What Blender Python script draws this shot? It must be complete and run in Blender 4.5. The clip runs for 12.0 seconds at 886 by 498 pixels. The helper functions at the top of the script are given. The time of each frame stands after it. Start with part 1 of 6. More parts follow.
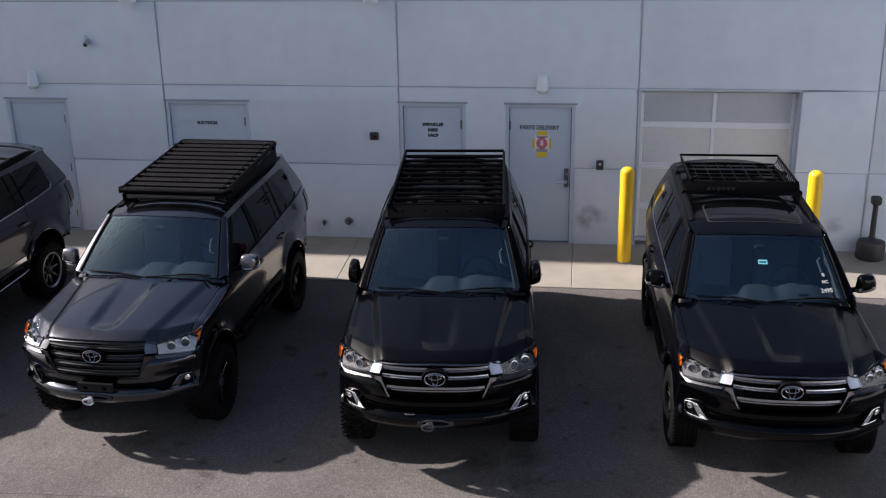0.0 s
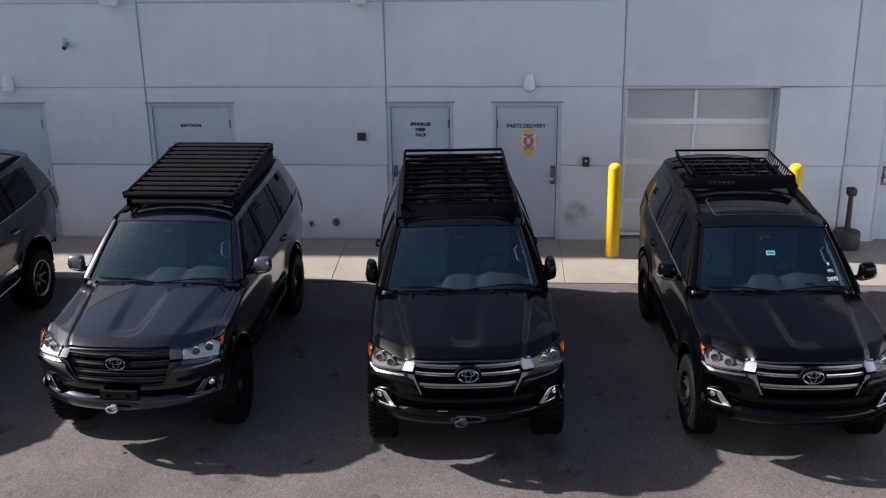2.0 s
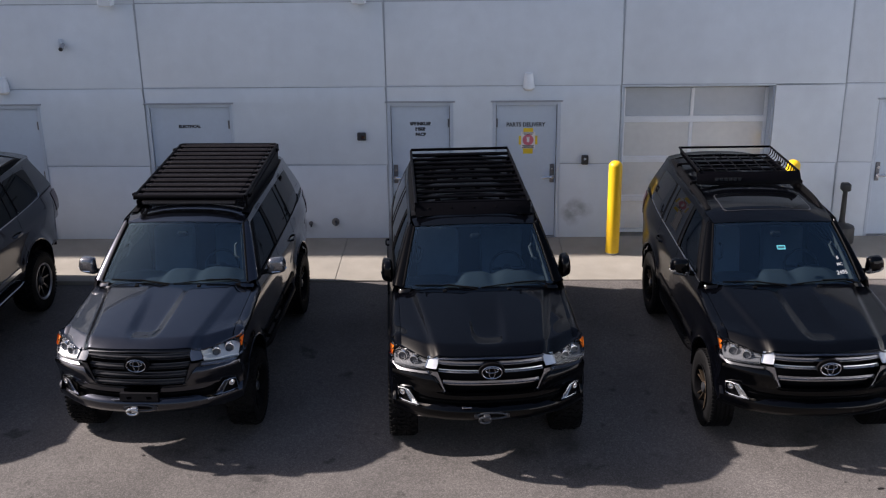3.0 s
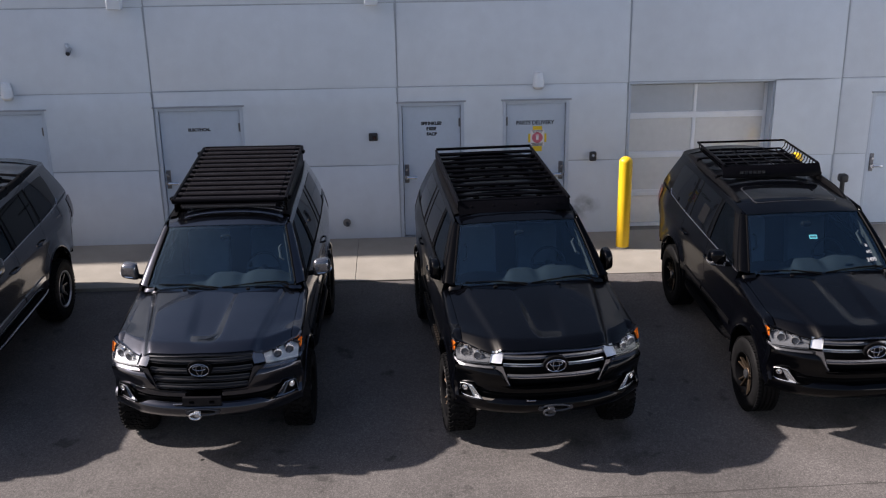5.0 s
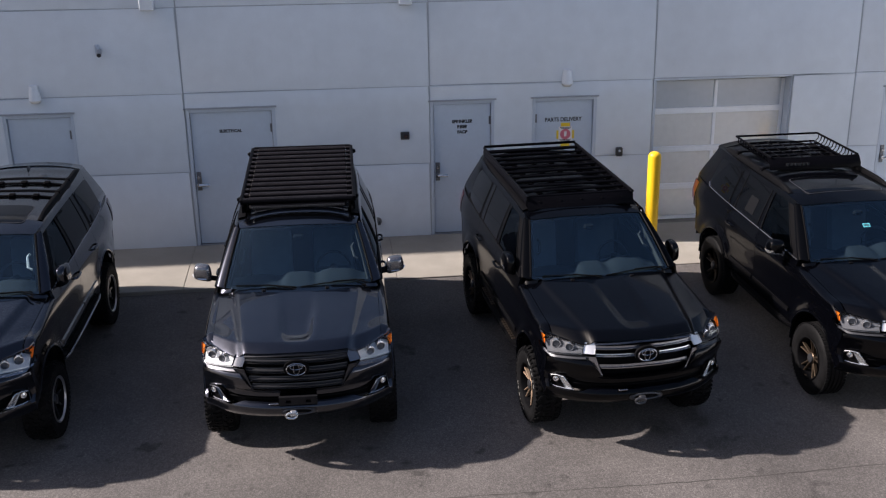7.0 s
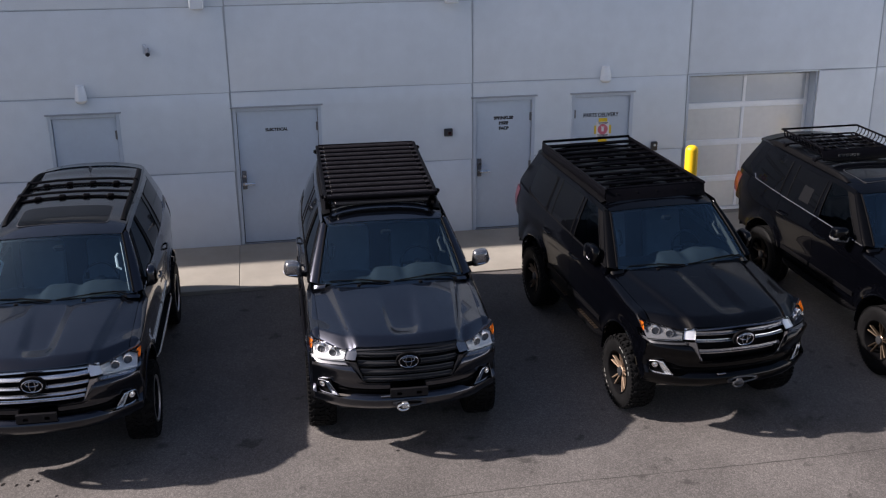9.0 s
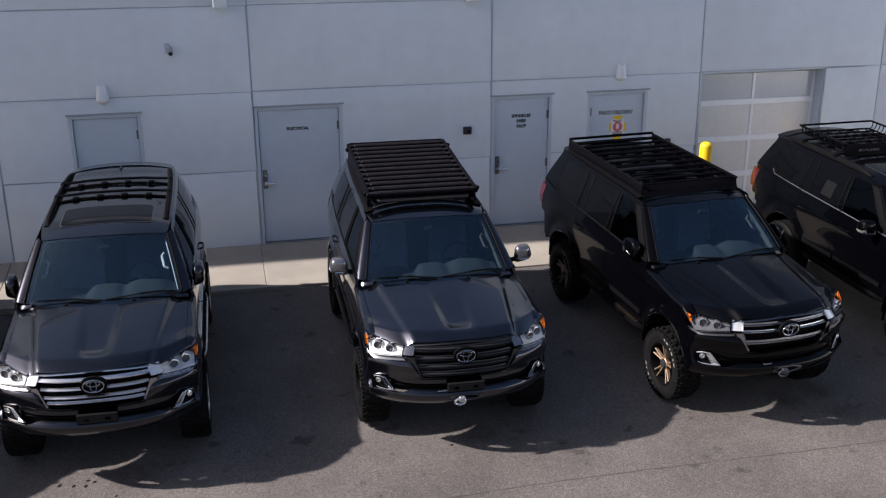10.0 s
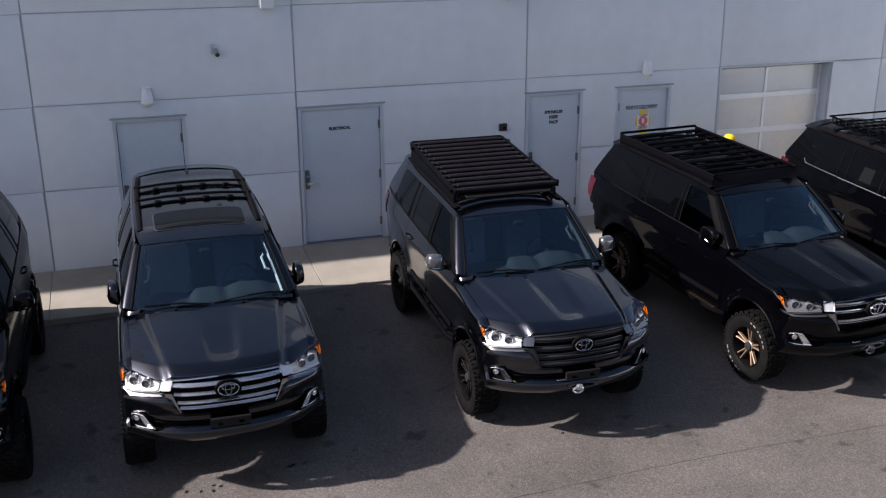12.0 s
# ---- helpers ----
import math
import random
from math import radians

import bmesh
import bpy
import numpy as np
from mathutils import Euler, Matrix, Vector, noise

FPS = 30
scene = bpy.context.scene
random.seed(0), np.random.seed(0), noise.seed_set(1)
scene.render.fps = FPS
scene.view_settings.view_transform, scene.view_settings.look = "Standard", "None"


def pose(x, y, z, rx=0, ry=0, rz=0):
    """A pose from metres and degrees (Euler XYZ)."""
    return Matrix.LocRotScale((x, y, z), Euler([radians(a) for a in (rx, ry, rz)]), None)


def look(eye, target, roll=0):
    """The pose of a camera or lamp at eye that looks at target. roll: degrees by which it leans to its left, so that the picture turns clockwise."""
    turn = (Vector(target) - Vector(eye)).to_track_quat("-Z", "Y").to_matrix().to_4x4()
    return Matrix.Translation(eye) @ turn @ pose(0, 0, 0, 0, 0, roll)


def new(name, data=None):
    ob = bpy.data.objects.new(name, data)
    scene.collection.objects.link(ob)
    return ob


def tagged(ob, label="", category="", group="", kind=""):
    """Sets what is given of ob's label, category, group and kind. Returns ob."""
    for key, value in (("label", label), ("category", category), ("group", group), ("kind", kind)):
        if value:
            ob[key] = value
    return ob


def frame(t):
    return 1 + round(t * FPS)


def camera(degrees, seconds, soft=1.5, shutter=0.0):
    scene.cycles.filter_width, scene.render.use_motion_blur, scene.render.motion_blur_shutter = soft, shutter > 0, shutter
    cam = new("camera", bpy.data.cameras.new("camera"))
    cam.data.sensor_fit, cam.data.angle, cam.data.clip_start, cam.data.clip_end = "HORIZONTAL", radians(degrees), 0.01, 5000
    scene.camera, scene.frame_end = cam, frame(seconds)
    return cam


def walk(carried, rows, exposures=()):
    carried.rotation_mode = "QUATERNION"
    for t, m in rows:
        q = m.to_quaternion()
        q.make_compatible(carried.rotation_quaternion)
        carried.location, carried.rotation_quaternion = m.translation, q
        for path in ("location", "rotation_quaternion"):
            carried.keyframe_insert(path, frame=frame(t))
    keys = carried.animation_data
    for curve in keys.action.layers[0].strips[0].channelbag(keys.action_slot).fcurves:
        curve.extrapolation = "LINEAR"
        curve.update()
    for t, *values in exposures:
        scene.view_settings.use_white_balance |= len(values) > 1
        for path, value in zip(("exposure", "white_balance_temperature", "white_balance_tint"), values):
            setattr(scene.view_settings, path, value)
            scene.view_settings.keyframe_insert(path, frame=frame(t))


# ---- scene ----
cam = camera(47.3, 12.0, soft=1.2)
PATH = [
    (0, (-0.463, -0.205, 5.139), (-0.722, 1.674, 4.503), -0.8),
    (0.5, (-0.662, -0.249, 5.146), (-0.882, 1.634, 4.51), -0.8),
    (1, (-0.922, -0.311, 5.173), (-1.109, 1.575, 4.534), -0.7),
    (1.5, (-1.17, -0.359, 5.172), (-1.325, 1.531, 4.534), -0.7),
    (2, (-1.426, -0.417, 5.189), (-1.541, 1.474, 4.549), -0.7),
    (2.5, (-1.69, -0.461, 5.188), (-1.771, 1.432, 4.549), -0.7),
    (3, (-1.954, -0.5, 5.19), (-2.004, 1.394, 4.55), -0.7),
    (5, (-3.208, -0.645, 5.241), (-3.127, 1.247, 4.598), -0.8),
    (5.5, (-3.571, -0.667, 5.257), (-3.457, 1.223, 4.612), -0.7),
    (6, (-3.958, -0.682, 5.254), (-3.811, 1.206, 4.61), -0.7),
    (6.5, (-4.378, -0.686, 5.277), (-4.196, 1.198, 4.63), -0.7),
    (7, (-4.81, -0.674, 5.276), (-4.596, 1.206, 4.63), -0.7),
    (9, (-6.531, -0.635, 5.282), (-6.195, 1.227, 4.635), -0.5),
    (9.5, (-7.016, -0.6, 5.284), (-6.641, 1.255, 4.637), -0.4),
    (10, (-7.511, -0.553, 5.277), (-7.096, 1.294, 4.63), -0.3),
    (10.5, (-8.02, -0.484, 5.289), (-7.566, 1.352, 4.64), -0.2),
    (11, (-8.574, -0.375, 5.279), (-8.073, 1.45, 4.632), -0.1),
    (11.5, (-9.115, -0.257, 5.272), (-8.569, 1.555, 4.625), -0.1),
    (12, (-9.631, -0.153, 5.271), (-9.039, 1.645, 4.625), -0.2),
]
EXPOSURE, KELVIN, TINT = 1.0, 6700, 17
SUN_STRENGTH, SKY_STRENGTH = 5.0, 0.065
walk(cam, [(t, look(eye, target, roll)) for t, eye, target, roll in PATH], [(0, EXPOSURE, KELVIN, TINT), (12, EXPOSURE, KELVIN, TINT)])

# ---- world, sun ----
SUN_TRAVEL = Vector((1.12, -0.135, -0.86)).normalized()
SUN_EL = math.asin(-SUN_TRAVEL.z)
SUN_AZ = math.atan2(-SUN_TRAVEL.x, -SUN_TRAVEL.y)
world = bpy.data.worlds.new("sky")
scene.world = world
world.use_nodes = True
_wn = world.node_tree.nodes
_sky = _wn.new("ShaderNodeTexSky")
_sky.sky_type = "NISHITA"
_sky.sun_disc = False
_sky.sun_elevation, _sky.sun_rotation = SUN_EL, SUN_AZ
_sky.air_density, _sky.dust_density, _sky.ozone_density = 1.0, 2.0, 1.2
_wn["Background"].inputs["Strength"].default_value = SKY_STRENGTH
world.node_tree.links.new(_sky.outputs[0], _wn["Background"].inputs["Color"])
sun = new("sun", bpy.data.lights.new("sun", "SUN"))
sun.data.energy, sun.data.angle, sun.data.color = SUN_STRENGTH, radians(1.2), (1.0, 0.95, 0.88)
sun.matrix_world = Matrix.Translation((-8, 4, 14)) @ SUN_TRAVEL.to_track_quat("-Z", "Y").to_matrix().to_4x4()


# ---- materials ----
def plain(name, colour, rough=0.5, metal=0.0, coat=0.0, coat_rough=0.03, vary=0.0, scale=8.0, bump=0.0,
          bump_scale=60.0, rough_vary=0.0, spec=0.5, island=False):
    """A Principled material with colour variation at two scales, roughness variation and fine relief."""
    m = bpy.data.materials.new(name)
    m.use_nodes = True
    nt = m.node_tree
    p = nt.nodes["Principled BSDF"]
    p.inputs["Base Color"].default_value = (*colour, 1)
    p.inputs["Roughness"].default_value = rough
    p.inputs["Metallic"].default_value = metal
    p.inputs["Coat Weight"].default_value = coat
    p.inputs["Coat Roughness"].default_value = coat_rough
    p.inputs["Specular IOR Level"].default_value = spec
    tc = nt.nodes.new("ShaderNodeTexCoord")

    def noise_node(sc, detail=5.0):
        n = nt.nodes.new("ShaderNodeTexNoise")
        n.inputs["Scale"].default_value = sc
        n.inputs["Detail"].default_value = detail
        nt.links.new(tc.outputs["Object"], n.inputs["Vector"])
        return n

    def mapped(sock, lo, hi):
        r = nt.nodes.new("ShaderNodeMapRange")
        r.inputs["From Min"].default_value, r.inputs["From Max"].default_value = 0.3, 0.7
        r.inputs["To Min"].default_value, r.inputs["To Max"].default_value = lo, hi
        nt.links.new(sock, r.inputs["Value"])
        return r.outputs["Result"]

    if vary:
        a, b = noise_node(scale), noise_node(scale * 9, 3.0)
        mul = nt.nodes.new("ShaderNodeMath")
        mul.operation = "MULTIPLY"
        nt.links.new(mapped(a.outputs["Fac"], 1 - vary, 1 + vary), mul.inputs[0])
        nt.links.new(mapped(b.outputs["Fac"], 1 - vary * 0.6, 1 + vary * 0.6), mul.inputs[1])
        mix = nt.nodes.new("ShaderNodeVectorMath")
        mix.operation = "SCALE"
        mix.inputs[0].default_value = colour
        nt.links.new(mul.outputs[0], mix.inputs["Scale"])
        nt.links.new(mix.outputs[0], p.inputs["Base Color"])
    if rough_vary:
        c = noise_node(scale * 2.3)
        nt.links.new(mapped(c.outputs["Fac"], max(0.0, rough - rough_vary), rough + rough_vary), p.inputs["Roughness"])
    if bump:
        d = noise_node(bump_scale, 6.0)
        bn = nt.nodes.new("ShaderNodeBump")
        bn.inputs["Strength"].default_value = bump
        bn.inputs["Distance"].default_value = 0.01
        nt.links.new(d.outputs["Fac"], bn.inputs["Height"])
        nt.links.new(bn.outputs["Normal"], p.inputs["Normal"])
    return m


def glass(name, tint, rough=0.0, ior=1.5, gloss=(0.55, 0.82, 1.0)):
    """A thin tinted pane: a gloss, by default coloured blue to deepen the reflected sky, over a tinted see-through
    layer.
    """
    m = bpy.data.materials.new(name)
    m.use_nodes = True
    nt = m.node_tree
    nt.nodes.remove(nt.nodes["Principled BSDF"])
    out = nt.nodes["Material Output"]
    tr = nt.nodes.new("ShaderNodeBsdfTransparent")
    tr.inputs["Color"].default_value = (*tint, 1)
    gl = nt.nodes.new("ShaderNodeBsdfGlossy")
    gl.inputs["Roughness"].default_value = rough
    gl.inputs["Color"].default_value = (*gloss, 1)
    fr = nt.nodes.new("ShaderNodeFresnel")
    fr.inputs["IOR"].default_value = ior
    mx = nt.nodes.new("ShaderNodeMixShader")
    nt.links.new(fr.outputs[0], mx.inputs[0])
    nt.links.new(tr.outputs[0], mx.inputs[1])
    nt.links.new(gl.outputs[0], mx.inputs[2])
    nt.links.new(mx.outputs[0], out.inputs["Surface"])
    return m


def asphalt_material():
    m = plain("asphalt", (0.06, 0.058, 0.057), 0.85, bump=0.5, bump_scale=90.0)
    nt = m.node_tree
    p = nt.nodes["Principled BSDF"]
    tc = nt.nodes.new("ShaderNodeTexCoord")

    def tex(kind, sc, **kw):
        n = nt.nodes.new(kind)
        n.inputs["Scale"].default_value = sc
        for k, v in kw.items():
            n.inputs[k].default_value = v
        nt.links.new(tc.outputs["Object"], n.inputs["Vector"])
        return n

    def ramp(sock, stops):
        r = nt.nodes.new("ShaderNodeValToRGB")
        while len(r.color_ramp.elements) < len(stops):
            r.color_ramp.elements.new(0.5)
        for e, (pos, v) in zip(r.color_ramp.elements, stops):
            e.position, e.color = pos, (v, v, v, 1)
        nt.links.new(sock, r.inputs["Fac"])
        return r.outputs["Color"]

    def mult(a, b):
        x = nt.nodes.new("ShaderNodeMix")
        x.data_type, x.blend_type = "RGBA", "MULTIPLY"
        x.inputs["Factor"].default_value = 1.0
        nt.links.new(a, x.inputs["A"])
        nt.links.new(b, x.inputs["B"])
        return x.outputs["Result"]

    grit = ramp(tex("ShaderNodeTexVoronoi", 88.0).outputs["Color"], [(0.15, 0.72), (0.55, 0.97), (0.85, 1.42)])
    fine = ramp(tex("ShaderNodeTexNoise", 28.0, Detail=6.0).outputs["Fac"], [(0.3, 0.85), (0.7, 1.15)])
    broad = ramp(tex("ShaderNodeTexNoise", 0.7, Detail=5.0, Roughness=0.6).outputs["Fac"], [(0.3, 0.72), (0.7, 1.22)])
    spots = ramp(tex("ShaderNodeTexNoise", 3.2, Detail=3.0).outputs["Fac"], [(0.27, 0.45), (0.36, 1.0)])
    base = nt.nodes.new("ShaderNodeRGB")
    base.outputs[0].default_value = (0.0905, 0.0825, 0.0805, 1)
    c = mult(mult(mult(mult(base.outputs[0], grit), fine), broad), spots)
    nt.links.new(c, p.inputs["Base Color"])
    return m


def concrete_material(name, colour, streak, cloud=0.03):
    """Painted or bare concrete: cloudy tone, fine pores, faint vertical streaks."""
    m = plain(name, colour, 0.75, bump=0.12, bump_scale=55.0)
    nt = m.node_tree
    p = nt.nodes["Principled BSDF"]
    tc = nt.nodes.new("ShaderNodeTexCoord")
    total = None
    for sc, lo, hi, stretch in ((0.55, 1 - cloud, 1 + cloud, 1), (2.7, 1 - cloud * 0.8, 1 + cloud * 0.8, 1), (5.0, 0.975, 1.025, 1), (3.0, 1 - streak, 1 + streak, 0.08), (70.0, 0.96, 1.04, 1)):
        mp = nt.nodes.new("ShaderNodeMapping")
        mp.inputs["Scale"].default_value = (1, 1, stretch)
        nt.links.new(tc.outputs["Object"], mp.inputs["Vector"])
        n = nt.nodes.new("ShaderNodeTexNoise")
        n.inputs["Scale"].default_value, n.inputs["Detail"].default_value = sc, 5.0
        nt.links.new(mp.outputs[0], n.inputs["Vector"])
        r = nt.nodes.new("ShaderNodeMapRange")
        r.inputs["From Min"].default_value, r.inputs["From Max"].default_value = 0.3, 0.7
        r.inputs["To Min"].default_value, r.inputs["To Max"].default_value = lo, hi
        nt.links.new(n.outputs["Fac"], r.inputs["Value"])
        if total is None:
            total = r.outputs["Result"]
        else:
            q = nt.nodes.new("ShaderNodeMath")
            q.operation = "MULTIPLY"
            nt.links.new(total, q.inputs[0])
            nt.links.new(r.outputs["Result"], q.inputs[1])
            total = q.outputs[0]
    v = nt.nodes.new("ShaderNodeVectorMath")
    v.operation = "SCALE"
    v.inputs[0].default_value = colour
    nt.links.new(total, v.inputs["Scale"])
    nt.links.new(v.outputs[0], p.inputs["Base Color"])
    return m


def smudge(m, spots):
    """Scuff marks: dark smears round given places (x, y, z, radius, strength), broken up by noise."""
    nt = m.node_tree
    p = nt.nodes["Principled BSDF"]
    src = p.inputs["Base Color"].links[0].from_socket
    tc = nt.nodes.new("ShaderNodeTexCoord")
    nz = nt.nodes.new("ShaderNodeTexNoise")
    nz.inputs["Scale"].default_value, nz.inputs["Detail"].default_value = 9.0, 6.0
    nt.links.new(tc.outputs["Object"], nz.inputs["Vector"])
    for x, y, z, r, k in spots:
        d = nt.nodes.new("ShaderNodeVectorMath")
        d.operation = "DISTANCE"
        d.inputs[1].default_value = (x, y, z)
        nt.links.new(tc.outputs["Object"], d.inputs[0])
        near = nt.nodes.new("ShaderNodeMapRange")
        near.inputs["From Min"].default_value, near.inputs["From Max"].default_value = r, 0.0
        nt.links.new(d.outputs["Value"], near.inputs["Value"])
        spot = nt.nodes.new("ShaderNodeMath")
        spot.operation = "MULTIPLY"
        nt.links.new(near.outputs["Result"], spot.inputs[0])
        nt.links.new(nz.outputs["Fac"], spot.inputs[1])
        dim = nt.nodes.new("ShaderNodeMapRange")
        dim.inputs["From Min"].default_value, dim.inputs["From Max"].default_value = 0.12, 0.45
        dim.inputs["To Min"].default_value, dim.inputs["To Max"].default_value = 1.0, 1.0 - k
        nt.links.new(spot.outputs[0], dim.inputs["Value"])
        v = nt.nodes.new("ShaderNodeVectorMath")
        v.operation = "SCALE"
        nt.links.new(src, v.inputs[0])
        nt.links.new(dim.outputs["Result"], v.inputs["Scale"])
        src = v.outputs[0]
    nt.links.new(src, p.inputs["Base Color"])


M_ASPHALT = asphalt_material()
STAINS = [(-1.38, 8.80, -0.155, 0.34, 0.55), (-0.91, 8.90, -0.150, 0.30, 0.5), (-0.87, 8.47, -0.17, 0.28, 0.35), (-8.6, 8.9, -0.15, 0.5, 0.4), (-5.0, 8.9, -0.15, 0.45, 0.4), (1.6, 9.0, -0.15, 0.4, 0.35)]
smudge(M_ASPHALT, STAINS)
M_WALL = concrete_material("wall_paint", (0.612, 0.668, 0.730), 0.015)
smudge(M_WALL, [(-0.36, 15.0, 0.56, 0.22, 0.38), (-0.24, 15.0, 0.66, 0.24, 0.34), (-0.10, 15.0, 0.60, 0.20, 0.30), (-0.30, 15.0, 0.44, 0.18, 0.2), (3.38, 15.0, 0.55, 0.22, 0.35), (-4.55, 15.0, 0.32, 0.25, 0.2)])
M_JOINT = plain("joint_sealant", (0.40, 0.44, 0.49), 0.8, vary=0.1, scale=4)
M_WALK = concrete_material("walk_concrete", (0.25, 0.232, 0.205), 0.03, 0.10)
M_BED = plain("joint_filler", (0.15, 0.14, 0.125), 0.9, vary=0.15, scale=5)
M_DOOR = plain("door_paint", (0.50, 0.575, 0.67), 0.42, vary=0.03, scale=2.0, bump=0.03, bump_scale=30)
M_FRAME = plain("frame_paint", (0.47, 0.535, 0.62), 0.42, vary=0.03, scale=3.0)
M_CAPPAINT = plain("weathered_cap_paint", (0.30, 0.33, 0.37), 0.5, vary=0.08, scale=3.0)
M_HARDWARE = plain("dull_hardware", (0.17, 0.175, 0.19), 0.35, 0.5, vary=0.1, scale=20)
M_STEEL = plain("satin_steel", (0.40, 0.40, 0.42), 0.32, 1.0, vary=0.05, scale=20)
M_ALU = plain("anodised_aluminium", (0.78, 0.80, 0.83), 0.45, 0.1, vary=0.03, scale=5)
M_FROST = plain("frosted_panel", (0.69, 0.685, 0.665), 0.16, vary=0.05, scale=1.2, rough_vary=0.05, spec=0.8)
M_UPPERPANE = plain("grey_glazed_panel", (0.50, 0.535, 0.575), 0.12, vary=0.04, scale=1.2, spec=0.8)
M_WHITE = plain("white_housing", (0.66, 0.71, 0.77), 0.4, vary=0.03, scale=10)
M_CAMGREY = plain("camera_grey", (0.26, 0.28, 0.31), 0.4, vary=0.05, scale=20)
M_DARKBOX = plain("dark_device", (0.03, 0.032, 0.038), 0.4, vary=0.05, scale=20)
M_YELLOW = plain("yellow_sleeve", (0.80, 0.50, 0.012), 0.42, vary=0.05, scale=6, bump=0.05, bump_scale=20)
M_DARKPLASTIC = plain("weathered_black_plastic", (0.024, 0.025, 0.027), 0.6, vary=0.15, scale=9, bump=0.05, bump_scale=60)
M_INK = plain("black_lettering", (0.03, 0.03, 0.035), 0.6)
M_TAPE = plain("yellow_tape", (0.80, 0.55, 0.03), 0.5)
M_PAPER = plain("white_paper", (0.75, 0.72, 0.72), 0.6)
M_RED = plain("red_print", (0.62, 0.15, 0.20), 0.55)
M_PAINT_GREY = plain("grey_metallic_paint", (0.031, 0.034, 0.046), 0.24, 1.0, coat=1.0, coat_rough=0.015, vary=0.04, scale=3, rough_vary=0.03)
# Mirror housings; also the painted-in highlights of the grey car's front.
M_MIRROR_GLINT = plain("silver_grey_paint", (0.19, 0.195, 0.215), 0.24, 0.8, coat=0.9)
M_PAINT_BLACK = plain("black_paint", (0.0006, 0.0007, 0.0013), 0.30, 0.0, coat=0.40, coat_rough=0.008, vary=0.04, scale=3, spec=0.02)
M_PAINT_DARK = plain("charcoal_paint", (0.020, 0.0225, 0.032), 0.24, 1.0, coat=0.9, coat_rough=0.015, vary=0.04, scale=3)
M_PAINT_PILLAR = plain("pillar_paint", (0.0015, 0.0017, 0.0024), 0.12, 0.0, coat=0.10, coat_rough=0.01, spec=0.02)
M_WORNWHITE = plain("worn_white_rubber", (0.14, 0.14, 0.135), 0.8, vary=0.3, scale=40)
M_CHROME = plain("chrome", (0.75, 0.76, 0.78), 0.12, 1.0)
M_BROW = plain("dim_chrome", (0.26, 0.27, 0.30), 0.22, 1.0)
M_SATINCHROME = plain("satin_chrome", (0.36, 0.37, 0.40), 0.26, 1.0)
M_STRIP = plain("satin_black_strip", (0.008, 0.008, 0.009), 0.6, 0.0, spec=0.04)
M_BAR = plain("silver_bar", (0.66, 0.67, 0.70), 0.27, 0.95)
M_BRIDGE = plain("bright_satin_silver", (0.74, 0.75, 0.77), 0.32, 0.55)
M_LENSBAR = plain("smoked_lens", (0.022, 0.023, 0.026), 0.2, vary=0.3, scale=25)
M_GUNMETAL = plain("gunmetal_trim", (0.07, 0.072, 0.08), 0.35, 0.7)
M_BLACKTRIM = plain("black_plastic", (0.0035, 0.0035, 0.0042), 0.5, vary=0.1, scale=12, spec=0.05)
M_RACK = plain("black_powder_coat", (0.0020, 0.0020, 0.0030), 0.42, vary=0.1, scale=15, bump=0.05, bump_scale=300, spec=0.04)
# Slats: a little paler and more mottled than the rest of the rack.
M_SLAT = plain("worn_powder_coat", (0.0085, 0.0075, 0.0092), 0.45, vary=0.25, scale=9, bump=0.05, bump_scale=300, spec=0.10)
M_RUBBER = plain("tyre_rubber", (0.0058, 0.0058, 0.0064), 0.62, vary=0.3, scale=12, bump=0.15, bump_scale=60, spec=0.08)
M_RIM_BLACK = plain("black_rim", (0.10, 0.10, 0.105), 0.16, 0.9)
M_RIM_BRONZE = plain("bronze_rim", (0.30, 0.215, 0.155), 0.52, 0.75)
M_RIM_DARKBRONZE = plain("dark_bronze_rim", (0.15, 0.112, 0.082), 0.3, 0.9)
M_FOGCHROME = plain("bright_bezel", (0.55, 0.56, 0.58), 0.25, 0.8)
M_RIM_SILVER = plain("silver_rim", (0.45, 0.45, 0.47), 0.3, 0.9)
M_AMBER = plain("amber_lens", (0.62, 0.165, 0.014), 0.25, spec=0.2)
M_TAIL = plain("red_lens", (0.045, 0.002, 0.006), 0.15, coat=0.3)
M_HORNLENS = plain("dull_red_lens", (0.024, 0.001, 0.004), 0.15, coat=0.2)
M_REFLECTOR = plain("lamp_reflector", (0.70, 0.71, 0.73), 0.5, 0.0, spec=0.12)
M_REFLECTOR_DARK = plain("smoked_reflector", (0.085, 0.088, 0.098), 0.5, 0.0, spec=0.08)
M_BRACKET = plain("bracket_plastic", (0.010, 0.010, 0.012), 0.4, vary=0.1, scale=12, spec=0.15)
M_DIMMEDPAPER = plain("dull_paper", (0.008, 0.0085, 0.010), 0.9, spec=0.0)
M_COWLSPOT = plain("projector_lens", (0.40, 0.41, 0.43), 0.2, coat=0.4)
M_DARKSLAT = plain("dark_grille_slat", (0.050, 0.051, 0.058), 0.30, 0.6, vary=0.06, scale=12)
M_INTERIOR = plain("interior_dark", (0.0065, 0.007, 0.008), 0.8, vary=0.1, scale=8, spec=0.05)
M_DASH = plain("dashboard_vinyl", (0.016, 0.020, 0.024), 0.7, vary=0.08, scale=8, spec=0.1)
M_SEAT = plain("seat_leather", (0.30, 0.30, 0.31), 0.55, vary=0.08, scale=10)
M_LINING = plain("pale_lining", (0.50, 0.51, 0.53), 0.8, vary=0.05)
M_PILLAR_IN = plain("pillar_lining", (0.03, 0.03, 0.03), 0.8, vary=0.05)
